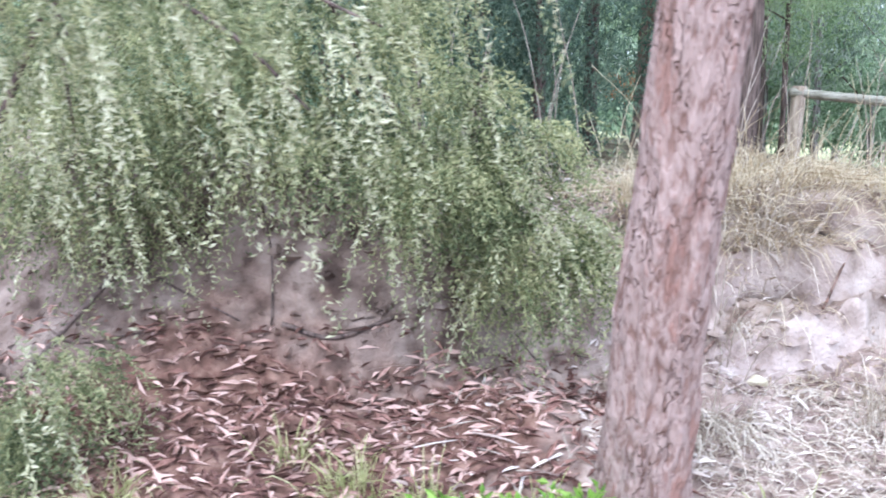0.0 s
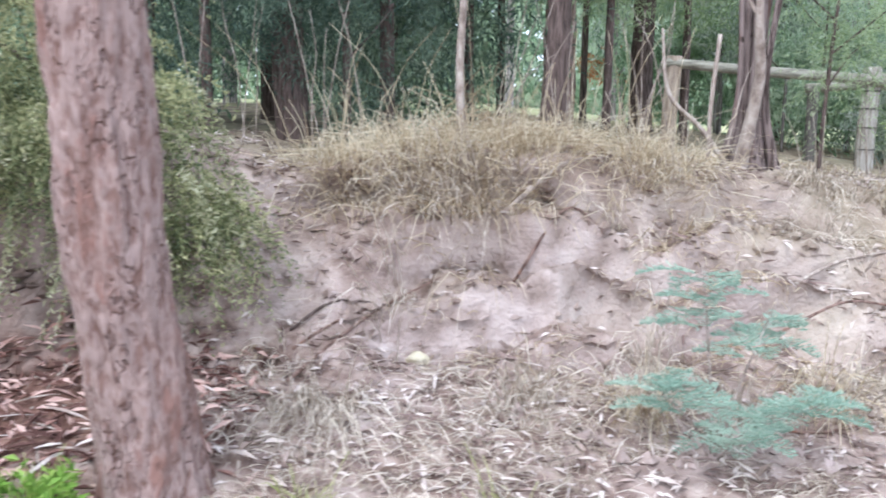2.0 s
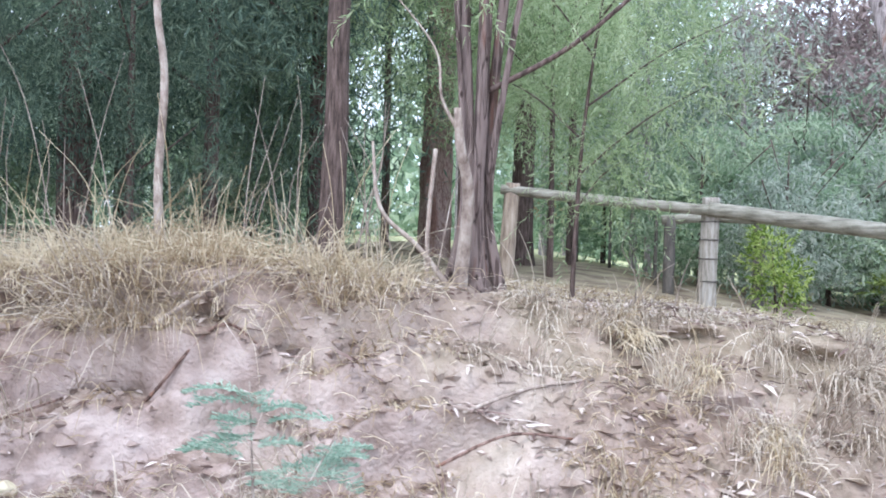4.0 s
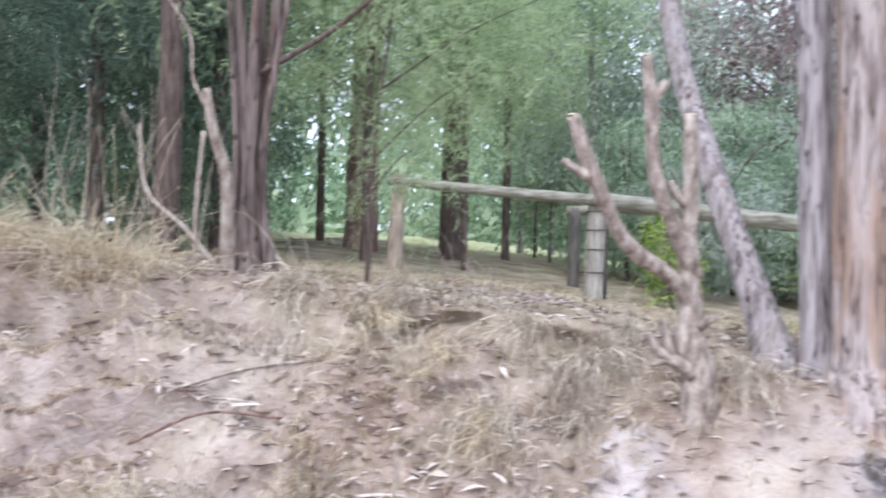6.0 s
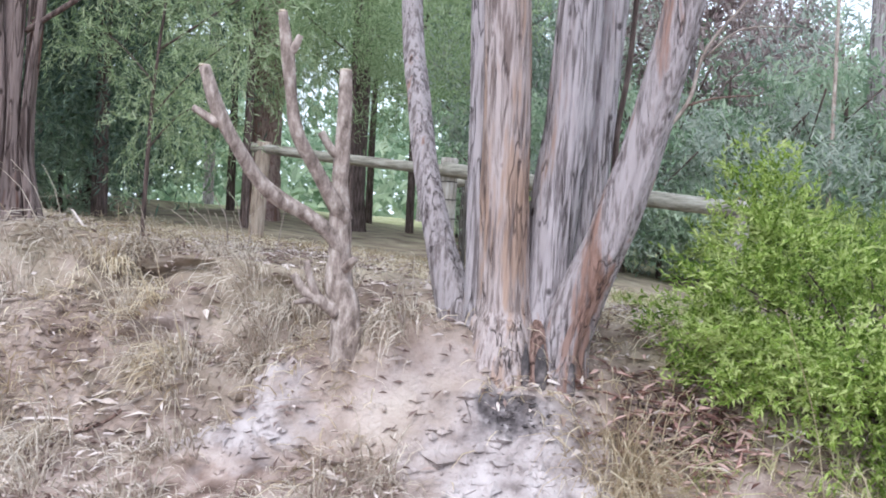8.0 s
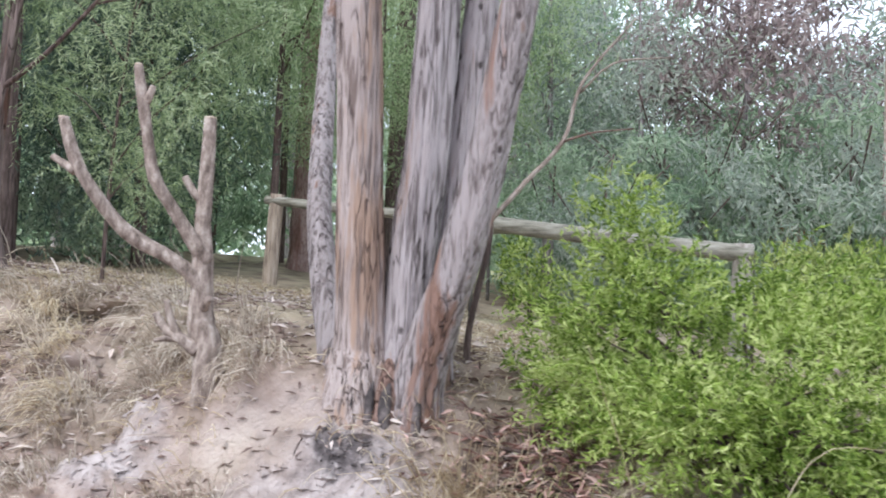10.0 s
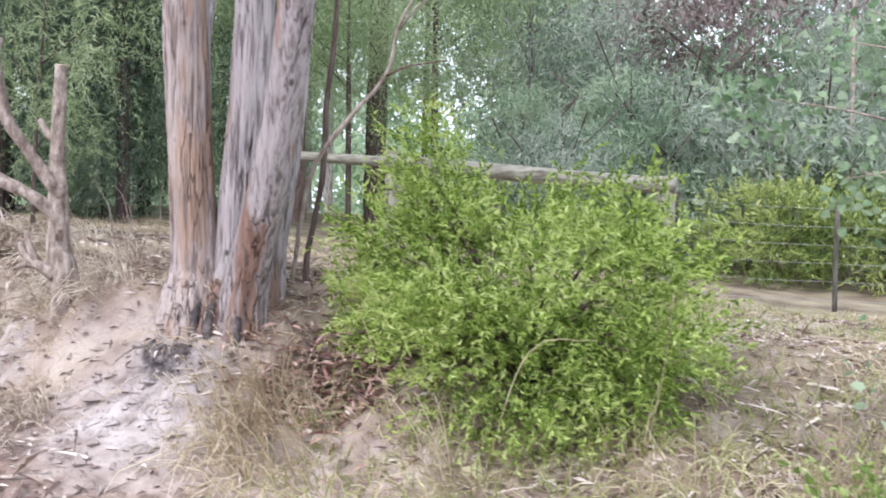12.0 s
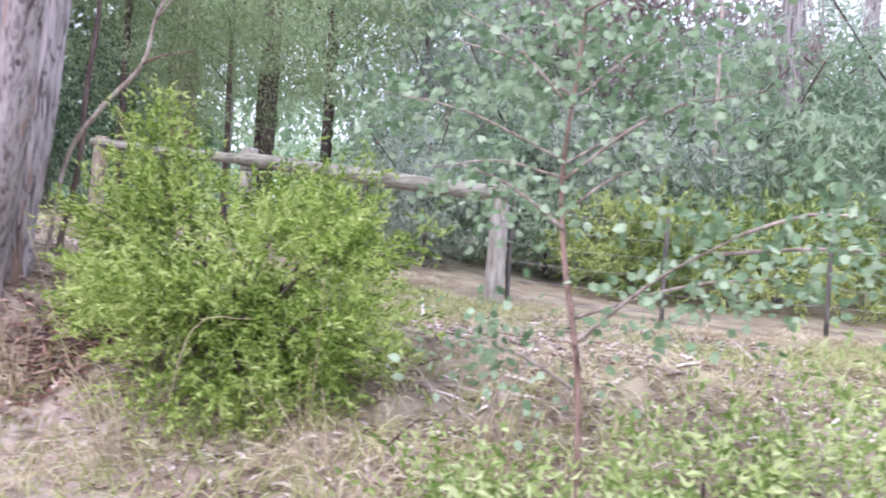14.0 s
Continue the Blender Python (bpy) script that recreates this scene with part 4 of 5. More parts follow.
def overhanging_boughs():
    """Near boughs of the shrub, reaching out over the verge, with strands of small leaves hanging from them."""
    t = thing("overhanging_shrub", (-2.1, 2.75, float(height(-2.1, 2.75))), "overhanging shrub boughs with pale hanging leafy strands", "shrub")
    z = float(height(-2.1, 2.75))
    ends = ((-0.15, 2.15, 1.72), (-0.55, 1.95, 1.78), (-0.95, 2.25, 1.7), (0.1, 2.35, 1.95), (-0.35, 2.45, 1.5), (-1.05, 2.5, 1.45), (-1.2, 2.2, 1.85))
    for k, e in enumerate(ends):
        e = np.array(e)
        a = np.array([-2.1, 2.75, z - 0.05])
        mid = np.array([-1.45 + 0.05 * k, 2.6, 1.85 + 0.08 * (k % 3)])
        bough = part("bough", tube([(*a, 0.02), (*mid, 0.012), (*(mid * 0.35 + e * 0.65 + [0, 0, 0.12]), 0.008), (*e, 0.003)], 8, 0.06), bark_dark, t)
        m = 34
        u = 0.15 + 0.95 * rng.random((m, 1))
        roots = mid + (e - mid) * u + rng.normal(size=(m, 3)) * [0.10, 0.08, 0.09] + [0, 0, 0.10]
        way = rng.normal(size=(m, 3)) * 0.55 + [0.25, -0.1, -0.25]
        part("foliage", sprays(roots, way, 0.12 + 0.13 * rng.random(m), 26, 0.022, 0.34, 0.9, 1.3), leaf_shrub, bough)
        m = 9
        u = 0.3 + 0.8 * rng.random((m, 1))
        roots = mid + (e - mid) * u + rng.normal(size=(m, 3)) * [0.07, 0.06, 0.05]
        way = rng.normal(size=(m, 3)) * [0.22, 0.12, 0.1] + [0.22, -0.03, -0.55]
        part("hanging_spray", sprays(roots, way, 0.16 + 0.26 * rng.random(m) ** 1.6, 58, 0.026, 0.34, 0.75, 2.2), leaf_spray, bough)


overhanging_boughs()


def leafy_bush(name, base, lobes, n, leaf, width, material, label, category="shrub", count=9, length=0.2, droop=0.1, up=0.5, spread=1.0):
    z = float(height(*base))
    t = thing(name, (*base, z), label, category)
    total = sum(l[3] * l[4] * l[5] for l in lobes) ** 1.0
    for k, (cx, cy, cz, sx, sy, sz) in enumerate(lobes):
        stem = part("stem", tube([(base[0] + 0.02 * (k % 5), base[1] + 0.015 * (k % 3), z - 0.05, 0.009), (base[0] + (cx - base[0]) * 0.35, base[1] + (cy - base[1]) * 0.35, z + (cz - z) * 0.55, 0.007), (cx, cy, cz, 0.003)], 6, 0.08), bark_dark, t)
        m = max(8, int(n * sx * sy * sz / total))
        d = unit(rng.normal(size=(m, 3)))
        roots = np.array([cx, cy, cz]) + d * rng.random((m, 1)) ** 0.3 * np.array([sx, sy, sz]) * 0.9
        roots[:, 2] = np.maximum(roots[:, 2], height(roots[:, 0], roots[:, 1]) + 0.02)
        way = d + np.array([0, -0.1, up]) + rng.normal(size=(m, 3)) * 0.45
        part("foliage", sprays(roots, way, length * (0.6 + 0.8 * rng.random(m)), count, leaf, width, droop, spread), material, stem)
    return t


def green_bush():
    """Dense bush: stems from one base, each with leafy shoots that grow outwards and up, thin at the edges."""
    r = np.random.default_rng(12)
    bx, by = 7.8, 4.68
    z = float(height(bx, by))
    t = thing("green_bush", (bx, by, z), "bright green leafy bush beside the gum tree", "shrub")
    c, size = np.array([7.83, 4.66, 0.62]), np.array([0.74, 0.42, 0.43])
    heads = unit(r.normal(size=(34, 3)) * [1, 1, 0.9] + [0, -0.25, 0.15])
    bulge = 0.66 + 0.40 * r.random(34)
    tips = [c + d * size * b for d, b in zip(heads, bulge)]
    tips += [np.array(p) for p in ((7.32, 4.68, 0.95), (7.22, 4.66, 0.8), (7.15, 4.7, 0.62), (7.38, 4.6, 0.72), (7.32, 4.72, 1.12), (7.45, 4.66, 1.0), (7.12, 4.62, 0.95), (7.3, 4.5, 0.5), (7.0, 4.85, 0.7), (7.28, 4.74, 1.28), (7.85, 4.34, 0.24), (8.02, 4.36, 0.20), (8.18, 4.40, 0.24), (7.62, 4.36, 0.28), (8.3, 4.45, 0.35))]
    for k, tip in enumerate(tips):
        d = unit((tip - c) / size)
        if tip[0] < 7.3:
            tip[2] = max(tip[2], 0.45)
        tip[2] = max(tip[2], float(height(tip[0], tip[1])) + 0.1)
        stem = part("stem", tube([(bx + 0.05 * d[0], by + 0.04 * d[1], z - 0.05, 0.010), (*((np.array([bx, by, z]) + tip) / 2 + [0, 0, 0.08]), 0.007), (*tip, 0.003)], 6, 0.08), bark_dark, t)
        m = 46
        off = unit(r.normal(size=(m, 3))) * r.random((m, 1)) ** 0.45 * [0.21, 0.17, 0.15]
        roots = tip + off
        roots[:, 2] = np.maximum(roots[:, 2], height(roots[:, 0], roots[:, 1]) + 0.02)
        way = unit(off) * 0.6 + d * 0.7 + [0, -0.1, 0.45] + r.normal(size=(m, 3)) * 0.35
        part("foliage", sprays(roots, way, 0.07 + 0.13 * r.random(m), 14, 0.036, 0.30, 0.15, 1.1), leaf_bright, stem)
        m = 9
        roots = np.array([bx, by, z + 0.15]) + (tip - [bx, by, z + 0.15]) * (0.35 + 0.4 * r.random((m, 1))) + r.normal(size=(m, 3)) * 0.09
        roots[:, 2] = np.maximum(roots[:, 2], height(roots[:, 0], roots[:, 1]) + 0.02)
        part("foliage", sprays(roots, r.normal(size=(m, 3)) + [0, 0, 0.3], 0.18, 11, 0.040, 0.36, 0.2, 1.1), leaf_bright, stem)
    for x0, y0, z0, x1, y1, z1, m in ((7.45, 4.7, 0.9, 7.27, 4.74, 1.58, 26), (7.5, 4.72, 0.9, 7.40, 4.74, 1.42, 20), (7.4, 4.65, 0.85, 7.18, 4.68, 1.30, 20), (7.6, 4.7, 0.95, 7.58, 4.72, 1.28, 16), (8.4, 4.8, 0.7, 8.62, 4.95, 1.05, 14), (8.3, 4.8, 0.8, 8.36, 4.9, 1.26, 14), (7.4, 4.85, 0.5, 7.0, 5.0, 0.78, 26), (7.35, 4.75, 0.4, 6.95, 4.85, 0.55, 22), (7.9, 4.8, 0.9, 7.95, 4.85, 1.25, 14), (8.1, 4.7, 0.9, 8.15, 4.72, 1.2, 14)):
        a, b = np.array([x0, y0, z0]), np.array([x1, y1, z1])
        shoot = part("shoot", tube([(*a, 0.006), (*((a + b) / 2 + [0.02, 0, 0.02]), 0.0045), (*b, 0.0015)], 6, 0.06), leaf_straggly, t)
        roots = a + (b - a) * r.random((m * 2, 1)) + r.normal(size=(m * 2, 3)) * 0.035
        way = r.normal(size=(m * 2, 3)) * [0.8, 0.8, 0.4] + [0, 0, 0.5]
        part("foliage", sprays(roots, way, 0.07 + 0.07 * r.random(m * 2), 9, 0.034, 0.34, 0.2, 1.0), leaf_bright, shoot)
    for p in (((7.45, 4.2), (7.36, 4.1, 0.45), (7.22, 4.05, 0.86)), ((7.75, 4.2), (7.95, 4.1, 0.52), (8.2, 4.1, 0.58)), ((8.35, 4.3), (8.42, 4.2, 0.5), (8.45, 4.15, 0.75))):
        (x, y), b, e = p
        part("stalk", tube([(x, y, float(height(x, y)) - 0.02, 0.0025), (*b, 0.002), (*e, 0.001)], 5, 0.06), dry_grass, t, "long bent straw-coloured stalk")


green_bush()


def blue_wattle():
    """A seedling with tiers of flat feathery fronds: a midrib with leaflets on both sides of its side ribs."""
    r = np.random.default_rng(5)
    x, y = 2.68, 3.5
    z = float(height(x, y))
    t = thing("blue_wattle_seedling", (x, y, z), "small blue-green feathery wattle seedling at the foot of the bank", "sapling")
    stems = (((2.66, 3.5, 0.35), (2.62, 3.55, 0.80)), ((2.76, 3.5, 0.32), (2.92, 3.6, 0.66)), ((2.6, 3.42, 0.2), (2.45, 3.35, 0.36)), ((2.78, 3.4, 0.2), (2.98, 3.3, 0.34)), ((2.7, 3.36, 0.16), (2.72, 3.22, 0.28)))
    for mid, tip in stems:
        mid, tip = np.array(mid), np.array(tip)
        stem = part("stem", tube([(x, y, z - 0.03, 0.006), (*mid, 0.005), (*tip, 0.002)], 6, 0.05), bark_smooth, t)
        for k in range(11):
            root = mid + (tip - mid) * (0.25 + 0.8 * r.random())
            a = r.uniform(0, 2 * np.pi)
            way = np.array([np.cos(a), np.sin(a) * 0.9, 0.25 + 0.25 * r.random()])
            length = 0.15 + 0.10 * r.random()
            n = 15
            u = np.linspace(0.12, 1, n)[:, None]
            p = root + way * length * u + np.array([0, 0, -1.0]) * 0.35 * length * u ** 2
            side = unit(np.cross(way, [0, 0, 1.0]))
            pos, grow = [], []
            for sign in (1, -1):
                g = unit(side * sign + unit(way) * 0.55 + r.normal(size=(n, 3)) * 0.12)
                w = 0.060 * np.sin(np.pi * (0.12 + 0.8 * u))
                for f in np.linspace(0.05, 1.0, 6):
                    pos.append(p + g * w * f)
                    grow.append(unit(way)[None] * 0.9 + g * 0.5 + r.normal(size=(n, 3)) * 0.25)
            pos, grow = np.concatenate(pos), np.concatenate(grow)
            part("foliage", leaves(pos, grow, 0.017, 0.007), leaf_blue, stem)


blue_wattle()
for bx, by, s in ((0.17, 2.66, 1.0), (0.42, 2.75, 0.75), (-0.02, 2.6, 0.8)):
    bz = float(height(bx, by))
    leafy_bush("green_weed", (bx, by), [(bx, by, bz + 0.10 * s, 0.14 * s, 0.12 * s, 0.10 * s)], 45, 0.045, 0.5, leaf_weed, "low bright green weed on the verge", "weed", 8, 0.1)


fz = float(height(6.15, 9.2))
leafy_bush("fence_shrub", (6.15, 9.2), [(6.12, 9.2, fz + 0.5, 0.2, 0.2, 0.3), (6.2, 9.15, fz + 0.25, 0.2, 0.2, 0.22), (6.1, 9.2, fz + 0.75, 0.12, 0.12, 0.16)], 150, 0.06, 0.34, leaf_bright, "small upright green shrub behind the log fence", "shrub", 10, 0.18)


def wattle_sapling():
    x, y = 3.89, 5.9
    z = float(height(x, y))
    t = thing("wattle_sapling", (x, y, z), "feathery wattle sapling with fine hanging green foliage", "sapling")
    part("stem", tube([(x, y, z - 0.1, 0.016), (x + 0.02, y, 1.5, 0.013), (x + 0.06, y, 2.1, 0.01), (x + 0.2, y, 3.2, 0.005)], 8, 0.08), bark_dark, t)
    for k, (a, b) in enumerate((((3.92, 5.9, 1.7), (4.6, 5.7, 2.2)), ((3.93, 5.9, 1.9), (3.4, 6.0, 2.3)), ((3.95, 5.9, 2.1), (4.9, 6.1, 2.7)), ((3.98, 5.9, 2.4), (3.5, 5.8, 2.9)), ((4.0, 5.9, 2.6), (4.5, 5.6, 3.1)), ((3.91, 5.9, 1.5), (4.2, 6.0, 1.8)))):
        a, b = np.array(a), np.array(b)
        branch = part("branch", tube([(*a, 0.007), (*((a + b) / 2 + [0, 0, 0.05]), 0.005), (*b, 0.002)], 6, 0.1), bark_dark, t)
        m = 70
        roots = a + (b - a) * (0.2 + 0.9 * rng.random((m, 1))) + rng.normal(size=(m, 3)) * [0.14, 0.14, 0.1]
        part("foliage", sprays(roots, rng.normal(size=(m, 3)) + [0, 0, -0.2], 0.2 + 0.15 * rng.random(m), 22, 0.05, 0.13, 0.5, 0.9), leaf_wattle, branch)


wattle_sapling()


def gum_sapling():
    x, y = 9.45, 3.68
    z = float(height(x, y))
    t = thing("gum_sapling", (x, y, z), "young gum sapling with a reddish stem and round bluish leaves", "sapling")
    part("stem", tube([(x + 0.03, y - 0.05, z - 0.1, 0.011), (x, y, 0.5, 0.0095), (9.37, 3.78, 0.9, 0.008), (9.35, 3.82, 1.15, 0.0065), (9.38, 3.85, 1.5, 0.005), (9.4, 3.9, 2.0, 0.003)], 10, 0.05, 0.05, 5), bark_orange, t)
    for k, (a, b) in enumerate((((9.42, 3.72, 0.62), (9.85, 3.5, 0.95)), ((9.37, 3.78, 0.95), (9.0, 3.9, 1.15)), ((9.36, 3.8, 1.1), (9.75, 3.8, 1.35)), ((9.36, 3.83, 1.35), (8.95, 3.95, 1.55)), ((9.38, 3.85, 1.6), (9.8, 3.9, 1.8)), ((9.85, 3.5, 0.95), (10.15, 3.5, 1.0)), ((9.42, 3.72, 0.7), (10.0, 3.9, 0.85)), ((9.43, 3.72, 0.5), (9.1, 3.7, 0.62)), ((9.8, 3.55, 0.9), (10.4, 3.8, 0.9)))):
        a, b = np.array(a), np.array(b)
        branch = part("branch", tube([(*a, 0.006), (*((a + b) / 2 + [0, 0, 0.03]), 0.005), (*b, 0.002)], 6, 0.06), bark_smooth, t)
        m = 135
        pos = a + (b - a) * (0.25 + 0.85 * rng.random((m, 1))) + rng.normal(size=(m, 3)) * 0.09
        part("foliage", round_leaves(pos, rng.normal(size=(m, 3)) + [0, 0, -0.2], 0.022 + 0.020 * rng.random(m), 0.026), leaf_round, branch)
    for a, b, m in (((9.36, 3.82, 1.15), (8.7, 3.9, 1.38), 170), ((9.37, 3.83, 1.3), (9.0, 3.85, 1.62), 170), ((9.36, 3.82, 1.1), (8.95, 3.8, 1.12), 110), ((9.38, 3.85, 1.4), (9.35, 3.9, 1.75), 170), ((9.38, 3.85, 1.35), (9.75, 3.9, 1.58), 170), ((9.36, 3.82, 1.15), (9.9, 3.9, 1.38), 150), ((9.36, 3.82, 1.0), (9.65, 3.85, 1.15), 80), ((9.38, 3.85, 1.45), (9.15, 4.1, 1.7), 150)):
        a, b = np.array(a), np.array(b)
        branch = part("branch", tube([(*a, 0.005), (*((a + b) / 2 + [0, 0, 0.04]), 0.004), (*b, 0.0015)], 6, 0.06), bark_smooth, t)
        head = (a + b) / 2 + (b - a) * rng.uniform(-0.25, 0.6, (7, 1)) + rng.normal(size=(7, 3)) * 0.09
        pos = head[rng.integers(0, 7, m)] + rng.normal(size=(m, 3)) * [0.075, 0.075, 0.055]
        part("foliage", round_leaves(pos, rng.normal(size=(m, 3)) + [0, 0, -0.3], 0.022 + 0.022 * rng.random(m), 0.027), leaf_round, branch)


gum_sapling()
for bx, by, h, s in ((9.75, 3.55, 0.30, 0.36), (10.35, 3.75, 0.42, 0.4), (9.25, 3.5, 0.2, 0.28), (10.0, 3.25, 0.22, 0.35), (10.6, 4.4, 0.35, 0.4), (9.8, 4.3, 0.2, 0.3), (9.55, 3.3, 0.24, 0.3), (9.95, 3.75, 0.42, 0.34), (9.15, 3.75, 0.18, 0.24)):
    bz = float(height(bx, by))
    leafy_bush("low_green_shrub", (bx, by), [(bx, by, bz + h * 0.6, s, s * 0.7, h * 0.8), (bx + s * 0.5, by + 0.1, bz + h * 0.5, s * 0.6, s * 0.5, h * 0.6), (bx - s * 0.6, by, bz + h * 0.35, s * 0.5, s * 0.5, h * 0.5)], 130, 0.036, 0.46, leaf_straggly, "low straggly green shrub among dry grass", "shrub", 8, 0.24)


def dead_twigs(cx, cy, n, spread, tall, label, seed):
    r = np.random.default_rng(seed)
    z = float(height(cx, cy))
    t = thing("dead_twigs", (cx, cy, z), label, "branch", group="dead twig thickets")
    for k in range(n):
        x0, y0 = cx + r.normal() * spread * 0.5, cy + r.normal() * spread * 0.3
        z0 = float(height(x0, y0)) - 0.03
        a = r.uniform(-1, 1) * spread
        h = tall * r.uniform(0.5, 1.1)
        part("twig", tube([(x0, y0, z0, 0.005), (x0 + a * 0.3, y0 - 0.03, z0 + h * 0.5, 0.004), (x0 + a * 0.55 + r.normal() * 0.03, y0 - 0.06, z0 + h * 0.8, 0.003), (x0 + a * 0.9, y0 - 0.1, z0 + h * r.uniform(1.0, 1.25), 0.0015)], 5, 0.06), twig_grey, t)


dead_twigs(2.75, 5.5, 9, 0.35, 0.8, "tangle of thin bare grey twigs beside the stringybark", 3)
dead_twigs(2.0, 5.9, 6, 0.4, 1.0, "thin dead twigs standing in the dark thicket", 4)
dead_twigs(0.9, 6.1, 5, 0.5, 1.3, "thin arching dead branches in the dark thicket", 5)
dead_twigs(-0.1, 6.0, 5, 0.5, 1.5, "thin arching dead branches in the dark thicket", 6)
dead_twigs(4.5, 6.3, 4, 0.2, 0.5, "few thin bare twigs on the bank top", 8)
dead_twigs(9.0, 4.4, 8, 0.35, 0.45, "low bare twigs in the dry grass", 9)
dead_twigs(10.2, 4.2, 8, 0.4, 0.5, "low bare twigs in the dry grass", 10)


def bare_branch():
    t = thing("dead_branch", (6.78, 5.0, float(height(6.78, 5.0))), "bare dead branch leaning out beside the gum tree", "branch")
    part("main_limb", tube([(6.5, 4.96, float(height(6.5, 4.96)) - 0.03, 0.012), (6.6, 4.96, 1.22, 0.012), (6.785, 4.97, 1.49, 0.012), (6.98, 5.02, 1.73, 0.010), (7.06, 5.02, 2.0, 0.008), (7.3, 5.02, 2.3, 0.004)], 9, 0.05), twig_grey, t)
    part("side_limb", tube([(6.97, 5.02, 1.72, 0.007), (7.1, 5.0, 1.76, 0.005), (7.3, 5.0, 1.78, 0.003)], 6, 0.05), bark_orange, t)
    part("side_limb", tube([(7.05, 5.02, 1.95, 0.006), (7.2, 5.0, 2.08, 0.005), (7.45, 5.0, 2.1, 0.003)], 6, 0.05), twig_grey, t)


bare_branch()
plain_trunk("slim_dark_tree", "slim dark-stemmed young tree behind the bush", [(6.575, 4.98, -1, 0.016), (6.60, 5.0, 0.98, 0.015), (6.65, 5.0, 1.25, 0.016), (6.665, 5.0, 1.6, 0.014), (6.705, 5.0, 1.92, 0.013), (6.74, 5.0, 2.6, 0.010), (6.8, 5.0, 3.6, 0.006)], bark_dark, 14, 0.1, seed=60, ridge_n=7)

# ---- woodland behind ----


def wood_tree(name, label, tall, radius, crown, material, bark, n, leaf, width, seed):
    """A tree at the origin, to be copied: tapered trunk, limbs, and a crown of many leaf clumps."""
    t = thing(name, (0, 0, 0), label, "tree", group=name.replace("_", " ") + "s of the woodland")
    lean = rng.normal() * 0.03 * tall
    part("trunk", tube([(0, 0, -0.3, radius * 1.3), (0, 0, 0.2, radius), (lean * 0.4, 0, tall * 0.5, radius * 0.75), (lean, 0, tall * 0.95, radius * 0.2)], 16, 0.25, 0.12, 10, 0.08, seed), bark, t)
    cz, sx, sz = crown
    for k in range(5):
        a = k * 1.26 + seed
        z0 = cz - sz * 0.5 + k * sz * 0.25
        part("limb", tube([(lean * 0.5, 0, z0, radius * 0.35), (np.cos(a) * sx * 0.4, np.sin(a) * sx * 0.4, z0 + 0.4, radius * 0.22), (np.cos(a) * sx * 0.85, np.sin(a) * sx * 0.85, z0 + 0.9, 0.012)], 7, 0.2), bark, t)
    part("crown", limb_crown((lean * 0.5, 0, cz), (sx, sx, sz), n, leaf, width, 95, 0.8), material, t)
    return t


kinds = {
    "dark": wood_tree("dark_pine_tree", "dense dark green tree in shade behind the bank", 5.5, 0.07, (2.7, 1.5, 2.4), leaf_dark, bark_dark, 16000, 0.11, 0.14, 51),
    "far": wood_tree("woodland_gum_tree", "tall woodland gum tree with mid-green foliage", 9.0, 0.10, (5.0, 2.3, 3.0), leaf_far, bark_grey, 4600, 0.22, 0.32, 52),
    "wattle": wood_tree("feathery_wattle_tree", "feathery light green wattle tree beyond the fence", 5.0, 0.05, (3.2, 1.7, 1.7), leaf_wattle, bark_dark, 12000, 0.10, 0.17, 53),
    "grey": wood_tree("grey_gum_tree", "grey-green gum tree with drooping leaves", 8.0, 0.08, (4.2, 2.0, 2.8), leaf_grey, bark_grey, 4200, 0.17, 0.32, 54),
    "bronze": wood_tree("bronze_leaved_tree", "tree with bronze and pinkish young foliage", 6.0, 0.06, (3.9, 1.5, 1.6), leaf_bronze, bark_grey, 4600, 0.14, 0.34, 55),
    "low": wood_tree("understorey_shrub", "dense green understorey shrub at the wood's edge", 2.6, 0.035, (1.25, 1.2, 1.15), leaf_far, bark_dark, 6500, 0.12, 0.26, 56),
    "lowgrey": wood_tree("grey_understorey_shrub", "grey-green understorey shrub at the wood's edge", 2.4, 0.03, (1.15, 1.1, 1.05), leaf_grey, bark_dark, 5000, 0.11, 0.24, 57),
}
